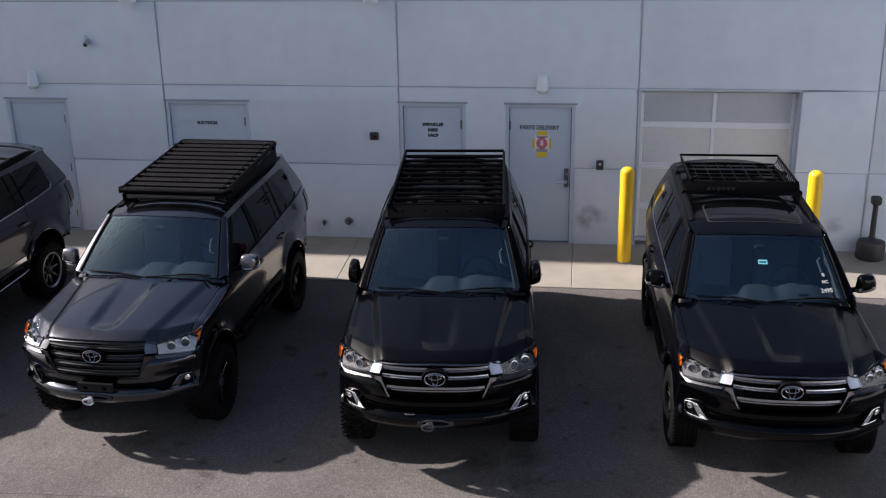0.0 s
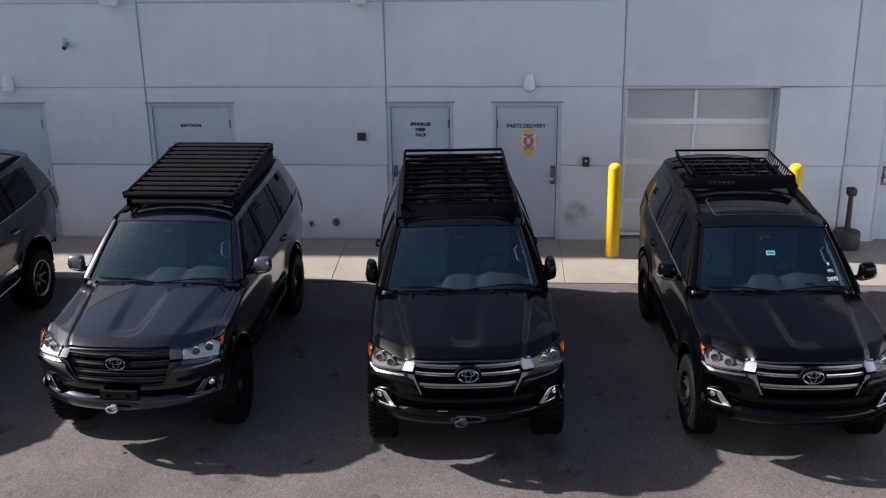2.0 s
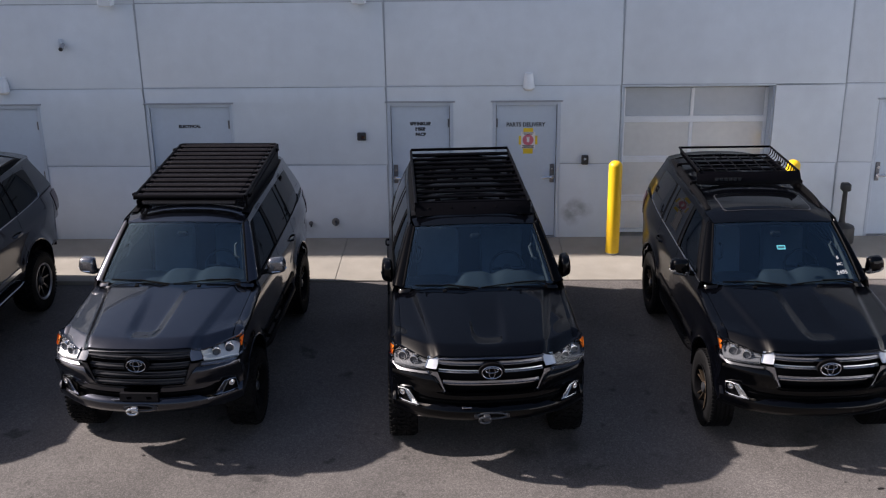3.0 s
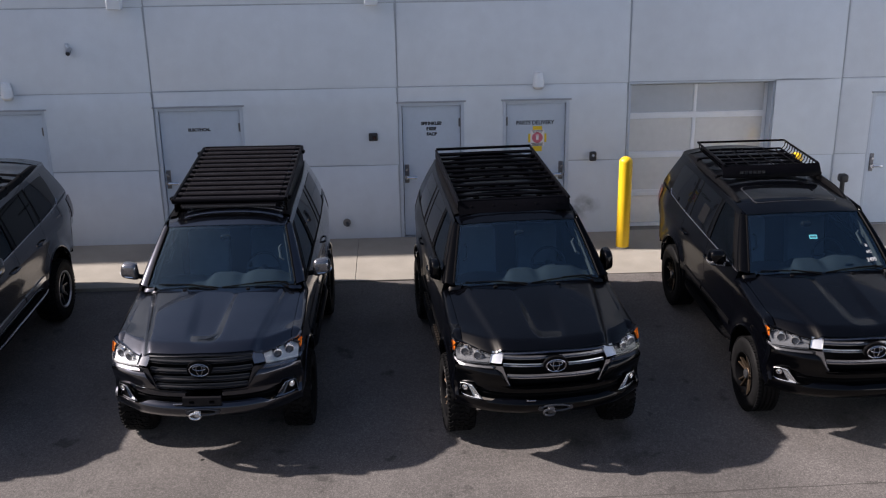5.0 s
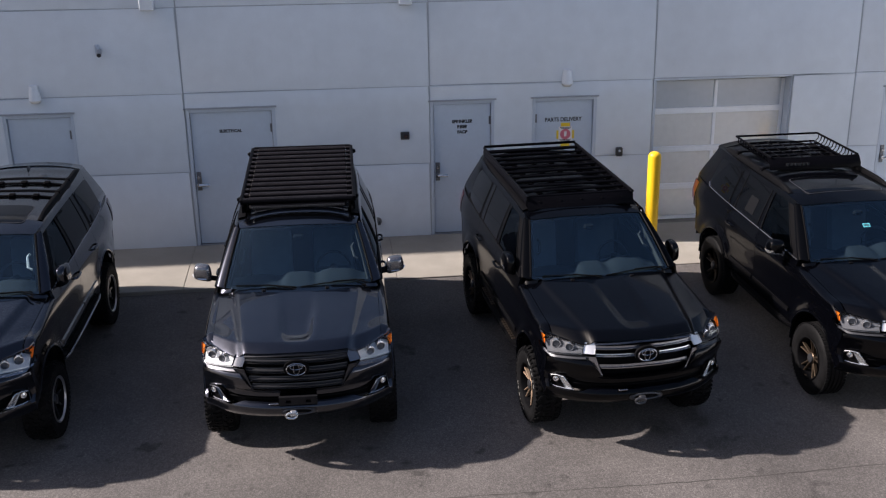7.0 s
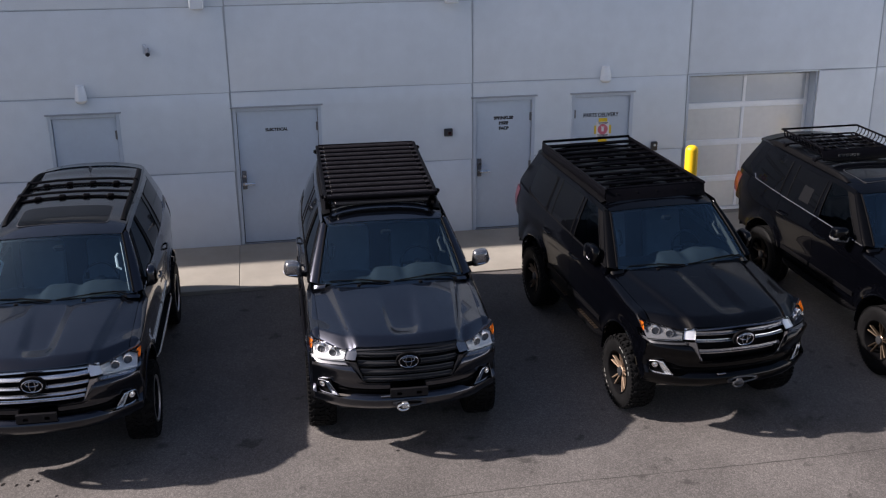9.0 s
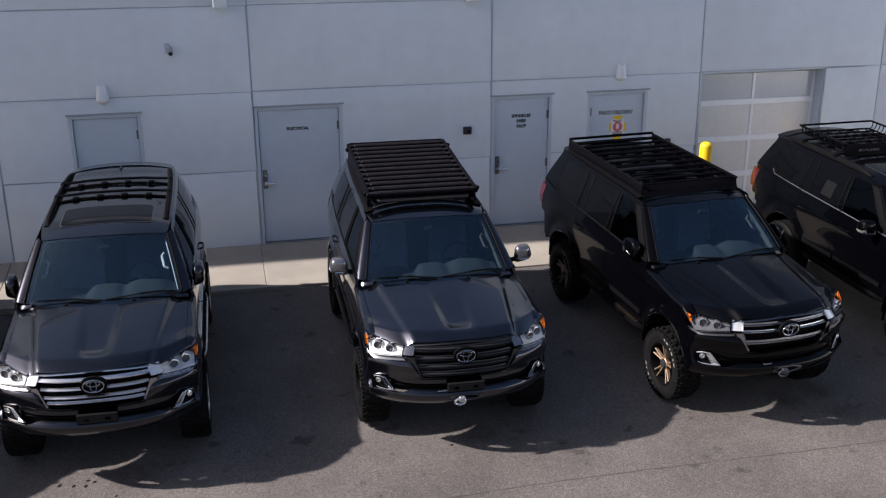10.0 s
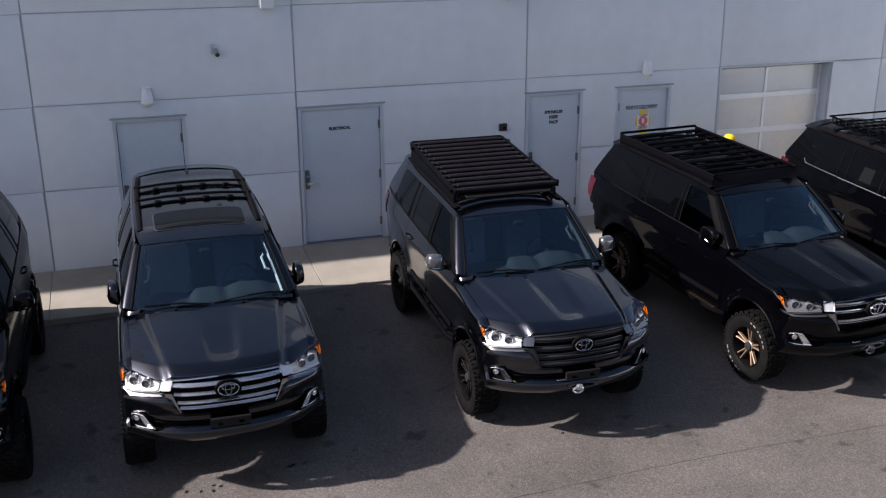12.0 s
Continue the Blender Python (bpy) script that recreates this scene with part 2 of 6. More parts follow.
M_GLASS_FRONT = glass("windscreen_glass", (0.52, 0.74, 0.86), ior=1.92)
M_GLASS_SIDE = glass("front_side_glass", (0.055, 0.062, 0.07), ior=1.4, gloss=(0.50, 0.58, 0.66))
M_GLASS_DARK = plain("privacy_glass", (0.0012, 0.0014, 0.002), 0.03, spec=0.16)
M_GLASS_LAMP = glass("lamp_cover", (0.92, 0.93, 0.94), ior=1.4, gloss=(0.95, 0.97, 1.0))
M_CRACK = plain("crack_dirt", (0.045, 0.041, 0.039), 0.9, vary=0.3, scale=3)
M_OIL = plain("oil_stain", (0.012, 0.011, 0.011), 0.35, vary=0.2, scale=10)
M_STICKER = plain("cyan_sticker", (0.08, 0.42, 0.50), 0.5)
M_CHALK = plain("white_marker", (0.42, 0.43, 0.45), 0.7)


# ---- building helpers ----
def sharpen(bm, angle=34):
    for f in bm.faces:
        f.smooth = True
    for e in bm.edges:
        if len(e.link_faces) == 2 and e.calc_face_angle(0.0) > radians(angle):
            e.smooth = False


def finish(name, bm, mats, recalc=True, angle=34):
    if recalc:
        bmesh.ops.recalc_face_normals(bm, faces=bm.faces[:])
    sharpen(bm, angle)
    me = bpy.data.meshes.new(name)
    bm.to_mesh(me)
    bm.free()
    for m in (mats if isinstance(mats, (list, tuple)) else [mats]):
        me.materials.append(m)
    return me


def part(name, bm, material, parent, label=""):
    """Links a bmesh (or a ready mesh) as one mesh object under a thing or a part."""
    me = bm if isinstance(bm, bpy.types.Mesh) else finish(name, bm, material)
    ob = new(name, me)
    ob.parent = parent
    if label:
        ob["label"] = label
    return ob


def box(bm, lo, hi, bevel=0.0, mat=0, m=None, seg=1):
    """An axis-aligned box between two corners, its edges rounded, moved by m."""
    b = bmesh.new()
    bmesh.ops.create_cube(b, size=1.0)
    c = [(a + d) / 2 for a, d in zip(lo, hi)]
    s = [abs(d - a) for a, d in zip(lo, hi)]
    bmesh.ops.transform(b, matrix=Matrix.LocRotScale(c, None, s), verts=b.verts)
    if bevel:
        bmesh.ops.bevel(b, geom=b.edges[:], offset=min(bevel, min(s) * 0.45), segments=seg, profile=0.5, affect="EDGES")
    if m is not None:
        bmesh.ops.transform(b, matrix=m, verts=b.verts)
    join(bm, b, mat)


def join(bm, b, mat=0):
    vs = {v: bm.verts.new(v.co) for v in b.verts}
    for f in b.faces:
        try:
            bm.faces.new([vs[v] for v in f.verts]).material_index = mat
        except ValueError:
            pass
    b.free()


def tube(bm, pts, r, n=8, mat=0, closed=False, flat=1.0):
    """A round bar along a polyline."""
    pts = [Vector(p) for p in pts]
    rings = []
    k = len(pts)
    for i, p in enumerate(pts):
        a = pts[(i - 1) % k] if closed or i else p
        b = pts[(i + 1) % k] if closed or i < k - 1 else p
        d = (b - a).normalized()
        up = Vector((0, 0, 1)) if abs(d.z) < 0.9 else Vector((0, 1, 0))
        s = d.cross(up).normalized()
        w = s.cross(d)
        rings.append([bm.verts.new(p + r * (math.cos(2 * math.pi * j / n) * s + flat * math.sin(2 * math.pi * j / n) * w)) for j in range(n)])
    for i in range(k if closed else k - 1):
        a, b = rings[i], rings[(i + 1) % k]
        for j in range(n):
            bm.faces.new((a[j], a[(j + 1) % n], b[(j + 1) % n], b[j])).material_index = mat
    if not closed:
        bm.faces.new(rings[0][::-1]).material_index = mat
        bm.faces.new(rings[-1]).material_index = mat


def shell(bm, P, nu, nv, thick=0.0, mat=0, matf=None):
    """A curved sheet P(u, v), u and v from 0 to 1, whose rim is turned in by thick."""
    g = [[Vector(P(i / nu, j / nv)) for j in range(nv + 1)] for i in range(nu + 1)]
    vs = [[bm.verts.new(p) for p in row] for row in g]
    for i in range(nu):
        for j in range(nv):
            f = bm.faces.new((vs[i][j], vs[i + 1][j], vs[i + 1][j + 1], vs[i][j + 1]))
            f.material_index = matf((i + 0.5) / nu, (j + 0.5) / nv) if matf else mat
    if thick:
        rim = [(i, 0) for i in range(nu)] + [(nu, j) for j in range(nv)] + [(i, nv) for i in range(nu, 0, -1)] + [(0, j) for j in range(nv, 0, -1)]
        inner = []
        for i, j in rim:
            a = g[min(i + 1, nu)][j] - g[max(i - 1, 0)][j]
            b = g[i][min(j + 1, nv)] - g[i][max(j - 1, 0)]
            nrm = a.cross(b)
            nrm = nrm.normalized() if nrm.length > 1e-9 else Vector((0, 0, 1))
            inner.append(bm.verts.new(g[i][j] - nrm * thick))
        for k, (i, j) in enumerate(rim):
            i2, j2 = rim[(k + 1) % len(rim)]
            bm.faces.new((vs[i2][j2], vs[i][j], inner[k], inner[(k + 1) % len(rim)])).material_index = mat


def lathe(bm, prof, n=32, mat=0, axis="X", arc=None):
    """Turns a profile of (radius, along) round the x axis through the origin."""
    rings = []
    for r, a in prof:
        rings.append([bm.verts.new((a, r * math.cos(2 * math.pi * j / n), r * math.sin(2 * math.pi * j / n))) for j in range(n)])
    for a, b in zip(rings, rings[1:]):
        for j in range(n):
            bm.faces.new((a[j], a[(j + 1) % n], b[(j + 1) % n], b[j])).material_index = mat


def slab(bm, x0, x1, z0, z1, y0, y1, holes=(), mat=0, bevel=0.0):
    """A wall slab with its front at y0, pierced by rectangular holes (x0, x1, z0, z1)."""
    hs = [(max(a, x0), min(b, x1), max(c, z0), min(d, z1)) for a, b, c, d in holes if a < x1 and b > x0 and c < z1 and d > z0]
    xs = sorted({x0, x1, *[h[0] for h in hs], *[h[1] for h in hs]})
    zs = sorted({z0, z1, *[h[2] for h in hs], *[h[3] for h in hs]})

    def solid(i, j):
        if not (0 <= i < len(xs) - 1 and 0 <= j < len(zs) - 1):
            return False
        cx, cz = (xs[i] + xs[i + 1]) / 2, (zs[j] + zs[j + 1]) / 2
        return not any(a < cx < b and c < cz < d for a, b, c, d in hs)

    pts = {}

    def v(i, j, back):
        key = (i, j, back)
        if key not in pts:
            pts[key] = bm.verts.new((xs[i], y1 if back else y0, zs[j]))
        return pts[key]

    for i in range(len(xs) - 1):
        for j in range(len(zs) - 1):
            if not solid(i, j):
                continue
            for quad in (((i, j, 0), (i + 1, j, 0), (i + 1, j + 1, 0), (i, j + 1, 0)), ((i, j, 1), (i, j + 1, 1), (i + 1, j + 1, 1), (i + 1, j, 1))):
                bm.faces.new([v(*q) for q in quad]).material_index = mat
            for di, dj, a, b in ((-1, 0, (i, j), (i, j + 1)), (1, 0, (i + 1, j), (i + 1, j + 1)), (0, -1, (i, j), (i + 1, j)), (0, 1, (i, j + 1), (i + 1, j + 1))):
                if not solid(i + di, j + dj):
                    bm.faces.new([v(*a, 0), v(*b, 0), v(*b, 1), v(*a, 1)]).material_index = mat
    if bevel:
        bm.normal_update()
        rim = [e for e in bm.edges if len(e.link_faces) == 2 and e.calc_face_angle(0) > 1 and all(abs(q.co.y - y0) < 1e-6 for q in e.verts)]
        bmesh.ops.bevel(bm, geom=rim, offset=bevel, segments=1, affect="EDGES")


def lettering(name, text, size, loc, parent, material, rz=0.0, width=1.0, bold=0.0, rx=90.0):
    """Raised letters, as a mesh, standing upright and facing the lot."""
    cu = bpy.data.curves.new(name, "FONT")
    cu.body, cu.size, cu.align_x, cu.align_y, cu.extrude, cu.offset = text, size, "CENTER", "CENTER", 0.001, bold
    ob = bpy.data.objects.new(name, cu)
    scene.collection.objects.link(ob)
    bpy.context.view_layer.update()
    me = bpy.data.meshes.new_from_object(ob.evaluated_get(bpy.context.evaluated_depsgraph_get()))
    bpy.data.objects.remove(ob)
    me.materials.clear()
    me.materials.append(material)
    me.transform(pose(*loc, rx, 0, rz) @ Matrix.Diagonal((width, 1, 1, 1)))
    o = new(name, me)
    if parent is not None:
        o.parent = parent
    return o


def thing(name, label, category, m=None, group="", kind=""):
    ob = new(name)
    ob.empty_display_size = 0.1
    if m is not None:
        ob.matrix_world = m
    return tagged(ob, label, category, group, kind)


# ---- the lot ----
SLOPE = 0.0435
WALK_Y, WALL_Y = 13.30, 15.0


def lot_z(y, x=0.0):
    """Height of the asphalt: it rises to the building and falls a little to the west."""
    return 0.030 + SLOPE * (max(y, -6.0) - 13.1) - 0.008 * max(0.0, min(16.0, -2.0 - x))


bm = bmesh.new()
_ys = [-900, -60, -6.0, 0, 4, 7, 8.5, 10, 11.5, 13.296]
_xs = [-900, -60, -18, -14, -10, -6, -2, 0, 10, 20, 60, 900]
_g = [[bm.verts.new((x, y, lot_z(y, x))) for y in _ys] for x in _xs]
for i in range(len(_xs) - 1):
    for j in range(len(_ys) - 1):
        bm.faces.new((_g[i][j], _g[i + 1][j], _g[i + 1][j + 1], _g[i][j + 1]))
tagged(new("ground", finish("ground", bm, M_ASPHALT)), "worn dark grey asphalt parking lot with oil drips", "asphalt", kind="structure")

# sidewalk slabs, flush with the asphalt
pavement = thing("pavement", "pale concrete sidewalk slabs along the building", "sidewalk", kind="structure")
_joints = [-40, -36, -32, -28, -25, -21.6, -17.9, -14.3, -10.72, -7.0, -3.9, -0.5, 3.2, 6.9, 10.6, 14.3, 18, 22, 26, 30]
for a, b in zip(_joints, _joints[1:]):
    bm = bmesh.new()
    box(bm, (a + 0.003, WALK_Y, -0.20), (b - 0.003, WALL_Y + 0.05, 0.0), 0.006)
    for v in bm.verts:
        v.co.z += 0.051 + 0.057 * (v.co.y - WALK_Y)
    part("slab", bm, M_WALK, pavement)
bm = bmesh.new()
box(bm, (-40, WALK_Y + 0.02, -0.06), (30, WALL_Y + 0.3, 0.045))
for v in bm.verts:
    if v.co.z > 0:
        v.co.z += 0.057 * (v.co.y - WALK_Y) - 0.004
part("bedding", bm, M_BED, pavement)

# ---- the building ----
WALL_TOP = 4.95
DOORS = {"d1": (-9.66, -8.63), "el": (-6.965, -5.615), "sp": (-3.205, -2.18), "pd": (-1.57, -0.52), "ex": (4.33, 5.38)}
DOOR_TOP, SILL = 2.34, 0.15
GARAGE = (0.42, 2.75, 0.15, 2.57)
HOLES = [(a, b, -1, DOOR_TOP) for a, b in DOORS.values()] + [(GARAGE[0], GARAGE[1], -1, GARAGE[3])]
VJ = [-40, -21.7, -18.05, -14.4, -10.69, -6.98, -3.215, 0.395, 3.79, 7.4, 11.1, 14.8, 30]
HJ = [0.10, 1.36, 2.59, 3.87, WALL_TOP]
wall = thing("wall_north", "light grey painted concrete panel wall with recessed joints", "wall", kind="structure")
bm = bmesh.new()
slab(bm, -40, 30, -0.1, WALL_TOP, WALL_Y + 0.012, WALL_Y + 0.22, HOLES)
part("backing", bm, M_JOINT, wall)
for a, b in zip(VJ, VJ[1:]):
    for c, d in zip(HJ, HJ[1:]):
        bm = bmesh.new()
        slab(bm, a + 0.015, b - 0.015, c + 0.010, d - 0.010, WALL_Y, WALL_Y + 0.0121, HOLES, bevel=0.0115)
        if bm.faces:
            part("panel", bm, M_WALL, wall)
        else:
            bm.free()
bm = bmesh.new()
box(bm, (-40, WALL_Y - 0.02, WALL_TOP), (30, WALL_Y + 0.30, WALL_TOP + 0.10), 0.01)
part("coping", bm, M_ALU, wall)
# the rest of the building, behind the wall
shellb = thing("wall_rear", "plain grey rear walls and flat roof of the building", "wall", kind="structure")
bm = bmesh.new()
box(bm, (-40, WALL_Y + 0.9, -0.1), (30, WALL_Y + 0.95, WALL_TOP - 0.2))
box(bm, (-40, WALL_Y + 0.23, WALL_TOP - 0.2), (30, WALL_Y + 14, WALL_TOP - 0.05))
box(bm, (-40, WALL_Y + 13.8, -0.1), (30, WALL_Y + 14, WALL_TOP - 0.21))
part("shell", bm, M_WALL, shellb)

# an unseen wall beyond the last door, added to bounce sunlight onto the building
bounce_wall = thing("wall_east", "plain light grey wall of the building's side wing", "wall", kind="structure")
bm = bmesh.new()
box(bm, (11.2, -12.0, -0.9), (11.5, WALL_Y - 0.05, WALL_TOP), 0.01)
part("shell", bm, M_WALL, bounce_wall)


def steel_door(key, hinge, label):
    x0, x1 = DOORS[key]
    z1 = DOOR_TOP
    d = thing("door_1", label, "door", kind="structure")
    y = WALL_Y
    bm = bmesh.new()
    f = 0.052
    for lo, hi in (((x0, y - 0.006, SILL), (x0 + f, y + 0.16, z1)), ((x1 - f, y - 0.006, SILL), (x1, y + 0.16, z1)), ((x0 + f, y - 0.0055, z1 - f), (x1 - f, y + 0.16, z1))):
        box(bm, lo, hi, 0.004)
    part("door_frame", bm, M_FRAME, d)
    bm = bmesh.new()
    box(bm, (x0 + f + 0.009, y + 0.035, SILL + 0.022), (x1 - f - 0.009, y + 0.08, z1 - f - 0.009), 0.003)
    part("leaf", bm, M_DOOR, d)
    # dark sheet behind the leaf, added so that the gap round it looks shaded
    bm = bmesh.new()
    box(bm, (x0 + f, y + 0.082, SILL + 0.016), (x1 - f, y + 0.10, z1 - f))
    part("weather_seal", bm, M_DARKBOX, d)
    bm = bmesh.new()
    box(bm, (x0 + f, y - 0.01, SILL - 0.004), (x1 - f, y + 0.12, SILL + 0.016), 0.004)
    part("threshold", bm, M_STEEL, d)
    bm = bmesh.new()
    box(bm, (x0 - 0.03, y - 0.03, z1 - 0.002), (x1 + 0.03, y + 0.02, z1 + 0.022), 0.004)
    part("drip_cap", bm, M_CAPPAINT, d)
    hx = x1 - f - 0.012 if hinge == "right" else x0 + f + 0.012
    for hz in (SILL + 0.28, SILL + 1.06, z1 - 0.33):
        bm = bmesh.new()
        box(bm, (hx - 0.022, y + 0.022, hz - 0.065), (hx + 0.018, y + 0.036, hz + 0.065), 0.003)
        tube(bm, [(hx + 0.006, y + 0.018, hz - 0.068), (hx + 0.006, y + 0.018, hz + 0.068)], 0.011, 8)
        part("hinge", bm, M_HARDWARE, d)
    kx, sgn = (x0 + f + 0.062, 1) if hinge == "right" else (x1 - f - 0.062, -1)
    bm = bmesh.new()
    box(bm, (kx - 0.035, y + 0.02, SILL + 0.90), (kx + 0.035, y + 0.036, SILL + 1.20), 0.008)
    part("lock_plate", bm, M_HARDWARE, d)
    bm = bmesh.new()
    tube(bm, [(kx, y + 0.02, SILL + 1.00), (kx, y - 0.035, SILL + 1.00)], 0.014, 10)
    tube(bm, [(kx, y - 0.03, SILL + 1.00), (kx + sgn * 0.10, y - 0.040, SILL + 1.00), (kx + sgn * 0.155, y - 0.030, SILL + 0.995)], 0.023, 8)
    tube(bm, [(kx, y - 0.012, SILL + 1.00), (kx, y - 0.044, SILL + 1.00)], 0.034, 12)
    tube(bm, [(kx, y + 0.02, SILL + 1.12), (kx, y - 0.012, SILL + 1.12)], 0.02, 12)
    part("door_handle", bm, M_BAR, d, "bright steel lever handle")
    return d


steel_door("d1", "right", "closed grey steel service door in the concrete wall")
d_el = steel_door("el", "right", "closed wide grey steel door lettered electrical")
d_sp = steel_door("sp", "right", "closed grey steel door lettered sprinkler riser")
d_pd = steel_door("pd", "left", "closed grey steel parts delivery door with taped notice")
d_ex = steel_door("ex", "right", "closed grey steel door beside the garage bay")
TY = WALL_Y + 0.033
lettering("lettering", "ELECTRICAL", 0.062, (-6.31, TY, 1.98), d_el, M_INK, bold=0.0036)
for k, w in enumerate(("SPRINKLER", "RISER", "FACP")):
    lettering("lettering", w, 0.068, (-2.69, TY, 2.0 - 0.085 * k), d_sp, M_INK, bold=0.004)
lettering("lettering", "PARTS DELIVERY", 0.090, (-1.055, TY, 1.975), d_pd, M_INK, width=0.90, bold=0.0022)
for _i, _w in enumerate((0.07, 0.05)):
    bm = bmesh.new()
    box(bm, (4.62 + _i * 0.1, TY - 0.001, 1.96), (4.62 + _i * 0.1 + _w, TY, 2.02))
    part("lettering", bm, M_INK, d_ex)

# taped notice on the parts door
notice = thing("notice", "white and red paper notice taped with yellow tape", "sign")
bm = bmesh.new()
for lo, hi in (((-1.09, 0, 1.80), (-0.94, 0.001, 1.922)), ((-1.09, 0, 1.515), (-0.94, 0.001, 1.65)), ((-1.16, 0, 1.66), (-0.87, 0.001, 1.80))):
    box(bm, (lo[0], TY - 0.0005, lo[2]), (hi[0], TY + 0.0005, hi[2]))
part("tape", bm, M_TAPE, notice, "yellow tape strips")
bm = bmesh.new()
box(bm, (-1.125, TY - 0.002, 1.60), (-0.905, TY - 0.0006, 1.86))
part("paper", bm, M_PAPER, notice)
bm = bmesh.new()
lathe(bm, [(0.0005, -0.0005), (0.086, -0.0005), (0.086, 0.0005)], 24)
bmesh.ops.transform(bm, matrix=Matrix.Translation((-1.015, TY - 0.003, 1.735)) @ pose(0, 0, 0, 0, 0, 90), verts=bm.verts)
part("disc", bm, M_RED, notice, "red printed disc")
bm = bmesh.new()
box(bm, (-1.035, TY - 0.0045, 1.70), (-0.995, TY - 0.0036, 1.765), 0.0)
for _k in range(4):
    box(bm, (-1.04 + 0.013 * _k, TY - 0.0045, 1.765), (-1.031 + 0.013 * _k, TY - 0.0036, 1.785))
part("print_mark", bm, M_PAPER, notice)
for _z, _w in ((1.845, 0.18), (1.825, 0.14), (1.645, 0.19), (1.628, 0.16), (1.612, 0.19)):
    bm = bmesh.new()
    box(bm, (-1.015 - _w / 2, TY - 0.003, _z - 0.005), (-1.015 + _w / 2, TY - 0.0021, _z + 0.005))
    part("print_bar", bm, M_INK, notice)

# sectional garage door with frosted panels
gar = thing("garage_door", "closed sectional garage door with aluminium rails and frosted panels", "garage door", kind="structure")
gx0, gx1, gz0, gz1 = GARAGE
bm = bmesh.new()
box(bm, (gx0, WALL_Y + 0.0, gz0), (gx0 + 0.03, WALL_Y + 0.5, gz1))
box(bm, (gx1 - 0.03, WALL_Y + 0.05, gz0), (gx1 + 0.004, WALL_Y + 0.5, gz1))
box(bm, (gx0 + 0.03, WALL_Y + 0.05, gz1 - 0.02), (gx1 - 0.03, WALL_Y + 0.5, gz1))
part("jamb", bm, M_FRAME, gar)
GY = WALL_Y + 0.26
_rails = [0.17, 0.725, 1.365, 2.005, 2.545]
for k, z in enumerate(_rails):
    h = 0.05 if 0 < k < 4 else 0.035
    bm = bmesh.new()
    box(bm, (gx0 + 0.035, GY - 0.02, z - h), (gx1 - 0.035, GY + 0.03, z + h), 0.006)
    box(bm, (gx0 + 0.035, GY - 0.024, z - 0.004), (gx1 - 0.035, GY - 0.018, z + 0.004))
    part("rail", bm, M_ALU, gar)
_cols = [gx0 + 0.06, (gx0 + gx1) / 2 - 0.04, gx1 - 0.06]
for za, zb in zip(_rails, _rails[1:]):
    for x in _cols:
        bm = bmesh.new()
        box(bm, (x - 0.028, GY - 0.016, za + 0.05), (x + 0.028, GY + 0.028, zb - 0.05), 0.005)
        part("stile", bm, M_ALU, gar)
    for xa, xb in zip(_cols, _cols[1:]):
        bm = bmesh.new()
        box(bm, (xa + 0.028, GY + 0.0, za + 0.045), (xb - 0.028, GY + 0.02, zb - 0.045), 0.003)
        part("pane", bm, M_UPPERPANE if zb > 2.4 else M_FROST, gar)


# ---- wall fixtures ----
def wall_lamp(x, z, label):
    """A white wedge-shaped wall light with a rounded lower edge."""
    w = thing("wall_lamp", label, "wall light", Matrix.Translation((x, WALL_Y, z)), group="wall lights")
    bm = bmesh.new()

    def P(u, v):
        a = (u - 0.5) * math.pi
        k = 0.062 + 0.030 * (1 - v) ** 0.8
        return (k * math.sin(a), -0.008 - k * 1.25 * math.cos(a), -0.10 + 0.22 * v)
    shell(bm, P, 14, 5)
    bm.verts.ensure_lookup_table()
    bm.faces.new([v for v in bm.verts if abs(v.co.z - 0.12) < 1e-5])
    part("housing", bm, M_WHITE, w)
    bm = bmesh.new()
    shell(bm, lambda u, v: ((0.088 - 0.04 * v) * math.sin((u - 0.5) * math.pi), -0.010 - (0.108 - 0.05 * v) * math.cos((u - 0.5) * math.pi), -0.1005 - 0.045 * math.sin(v * math.pi / 2)), 14, 4)
    part("lens", bm, M_FROST, w, "frosted lower lens")
    bm = bmesh.new()
    box(bm, (-0.055, -0.012, -0.09), (0.055, 0.0, 0.13), 0.004)
    part("back_plate", bm, M_WHITE, w)
    return w


wall_lamp(-9.14, 2.66, "white wedge-shaped wall light above a service door")
wall_lamp(-1.02, 2.66, "white wedge-shaped wall light above the parts door")
for x in (-7.36, -3.57):
    u = thing("box_lamp", "white box floodlight mounted above the upper wall joint", "wall light", Matrix.Translation((x, WALL_Y, 3.96)), group="box lights")
    bm = bmesh.new()
    box(bm, (-0.10, -0.20, -0.11), (0.10, -0.02, 0.16), 0.012)
    part("housing", bm, M_WHITE, u)
    bm = bmesh.new()
    box(bm, (-0.085, -0.185, -0.116), (0.085, -0.035, -0.1105))
    part("lens", bm, M_FROST, u)
    bm = bmesh.new()
    box(bm, (-0.06, -0.02, -0.05), (0.06, 0.0, 0.10), 0.003)
    part("bracket", bm, M_DARKBOX, u)

camera_dev = thing("security_camera", "small grey security camera on a wall bracket", "security camera", Matrix.Translation((-8.12, WALL_Y, 3.27)))
bm = bmesh.new()
tube(bm, [(-0.004, -0.025, 0.0), (0.010, -0.16, -0.050)], 0.036, 14)
part("body", bm, M_CAMGREY, camera_dev)
bm = bmesh.new()
tube(bm, [(0.0095, -0.15, -0.047), (0.0115, -0.172, -0.055)], 0.030, 14)
part("lens", bm, M_DARKBOX, camera_dev, "black lens")
bm = bmesh.new()
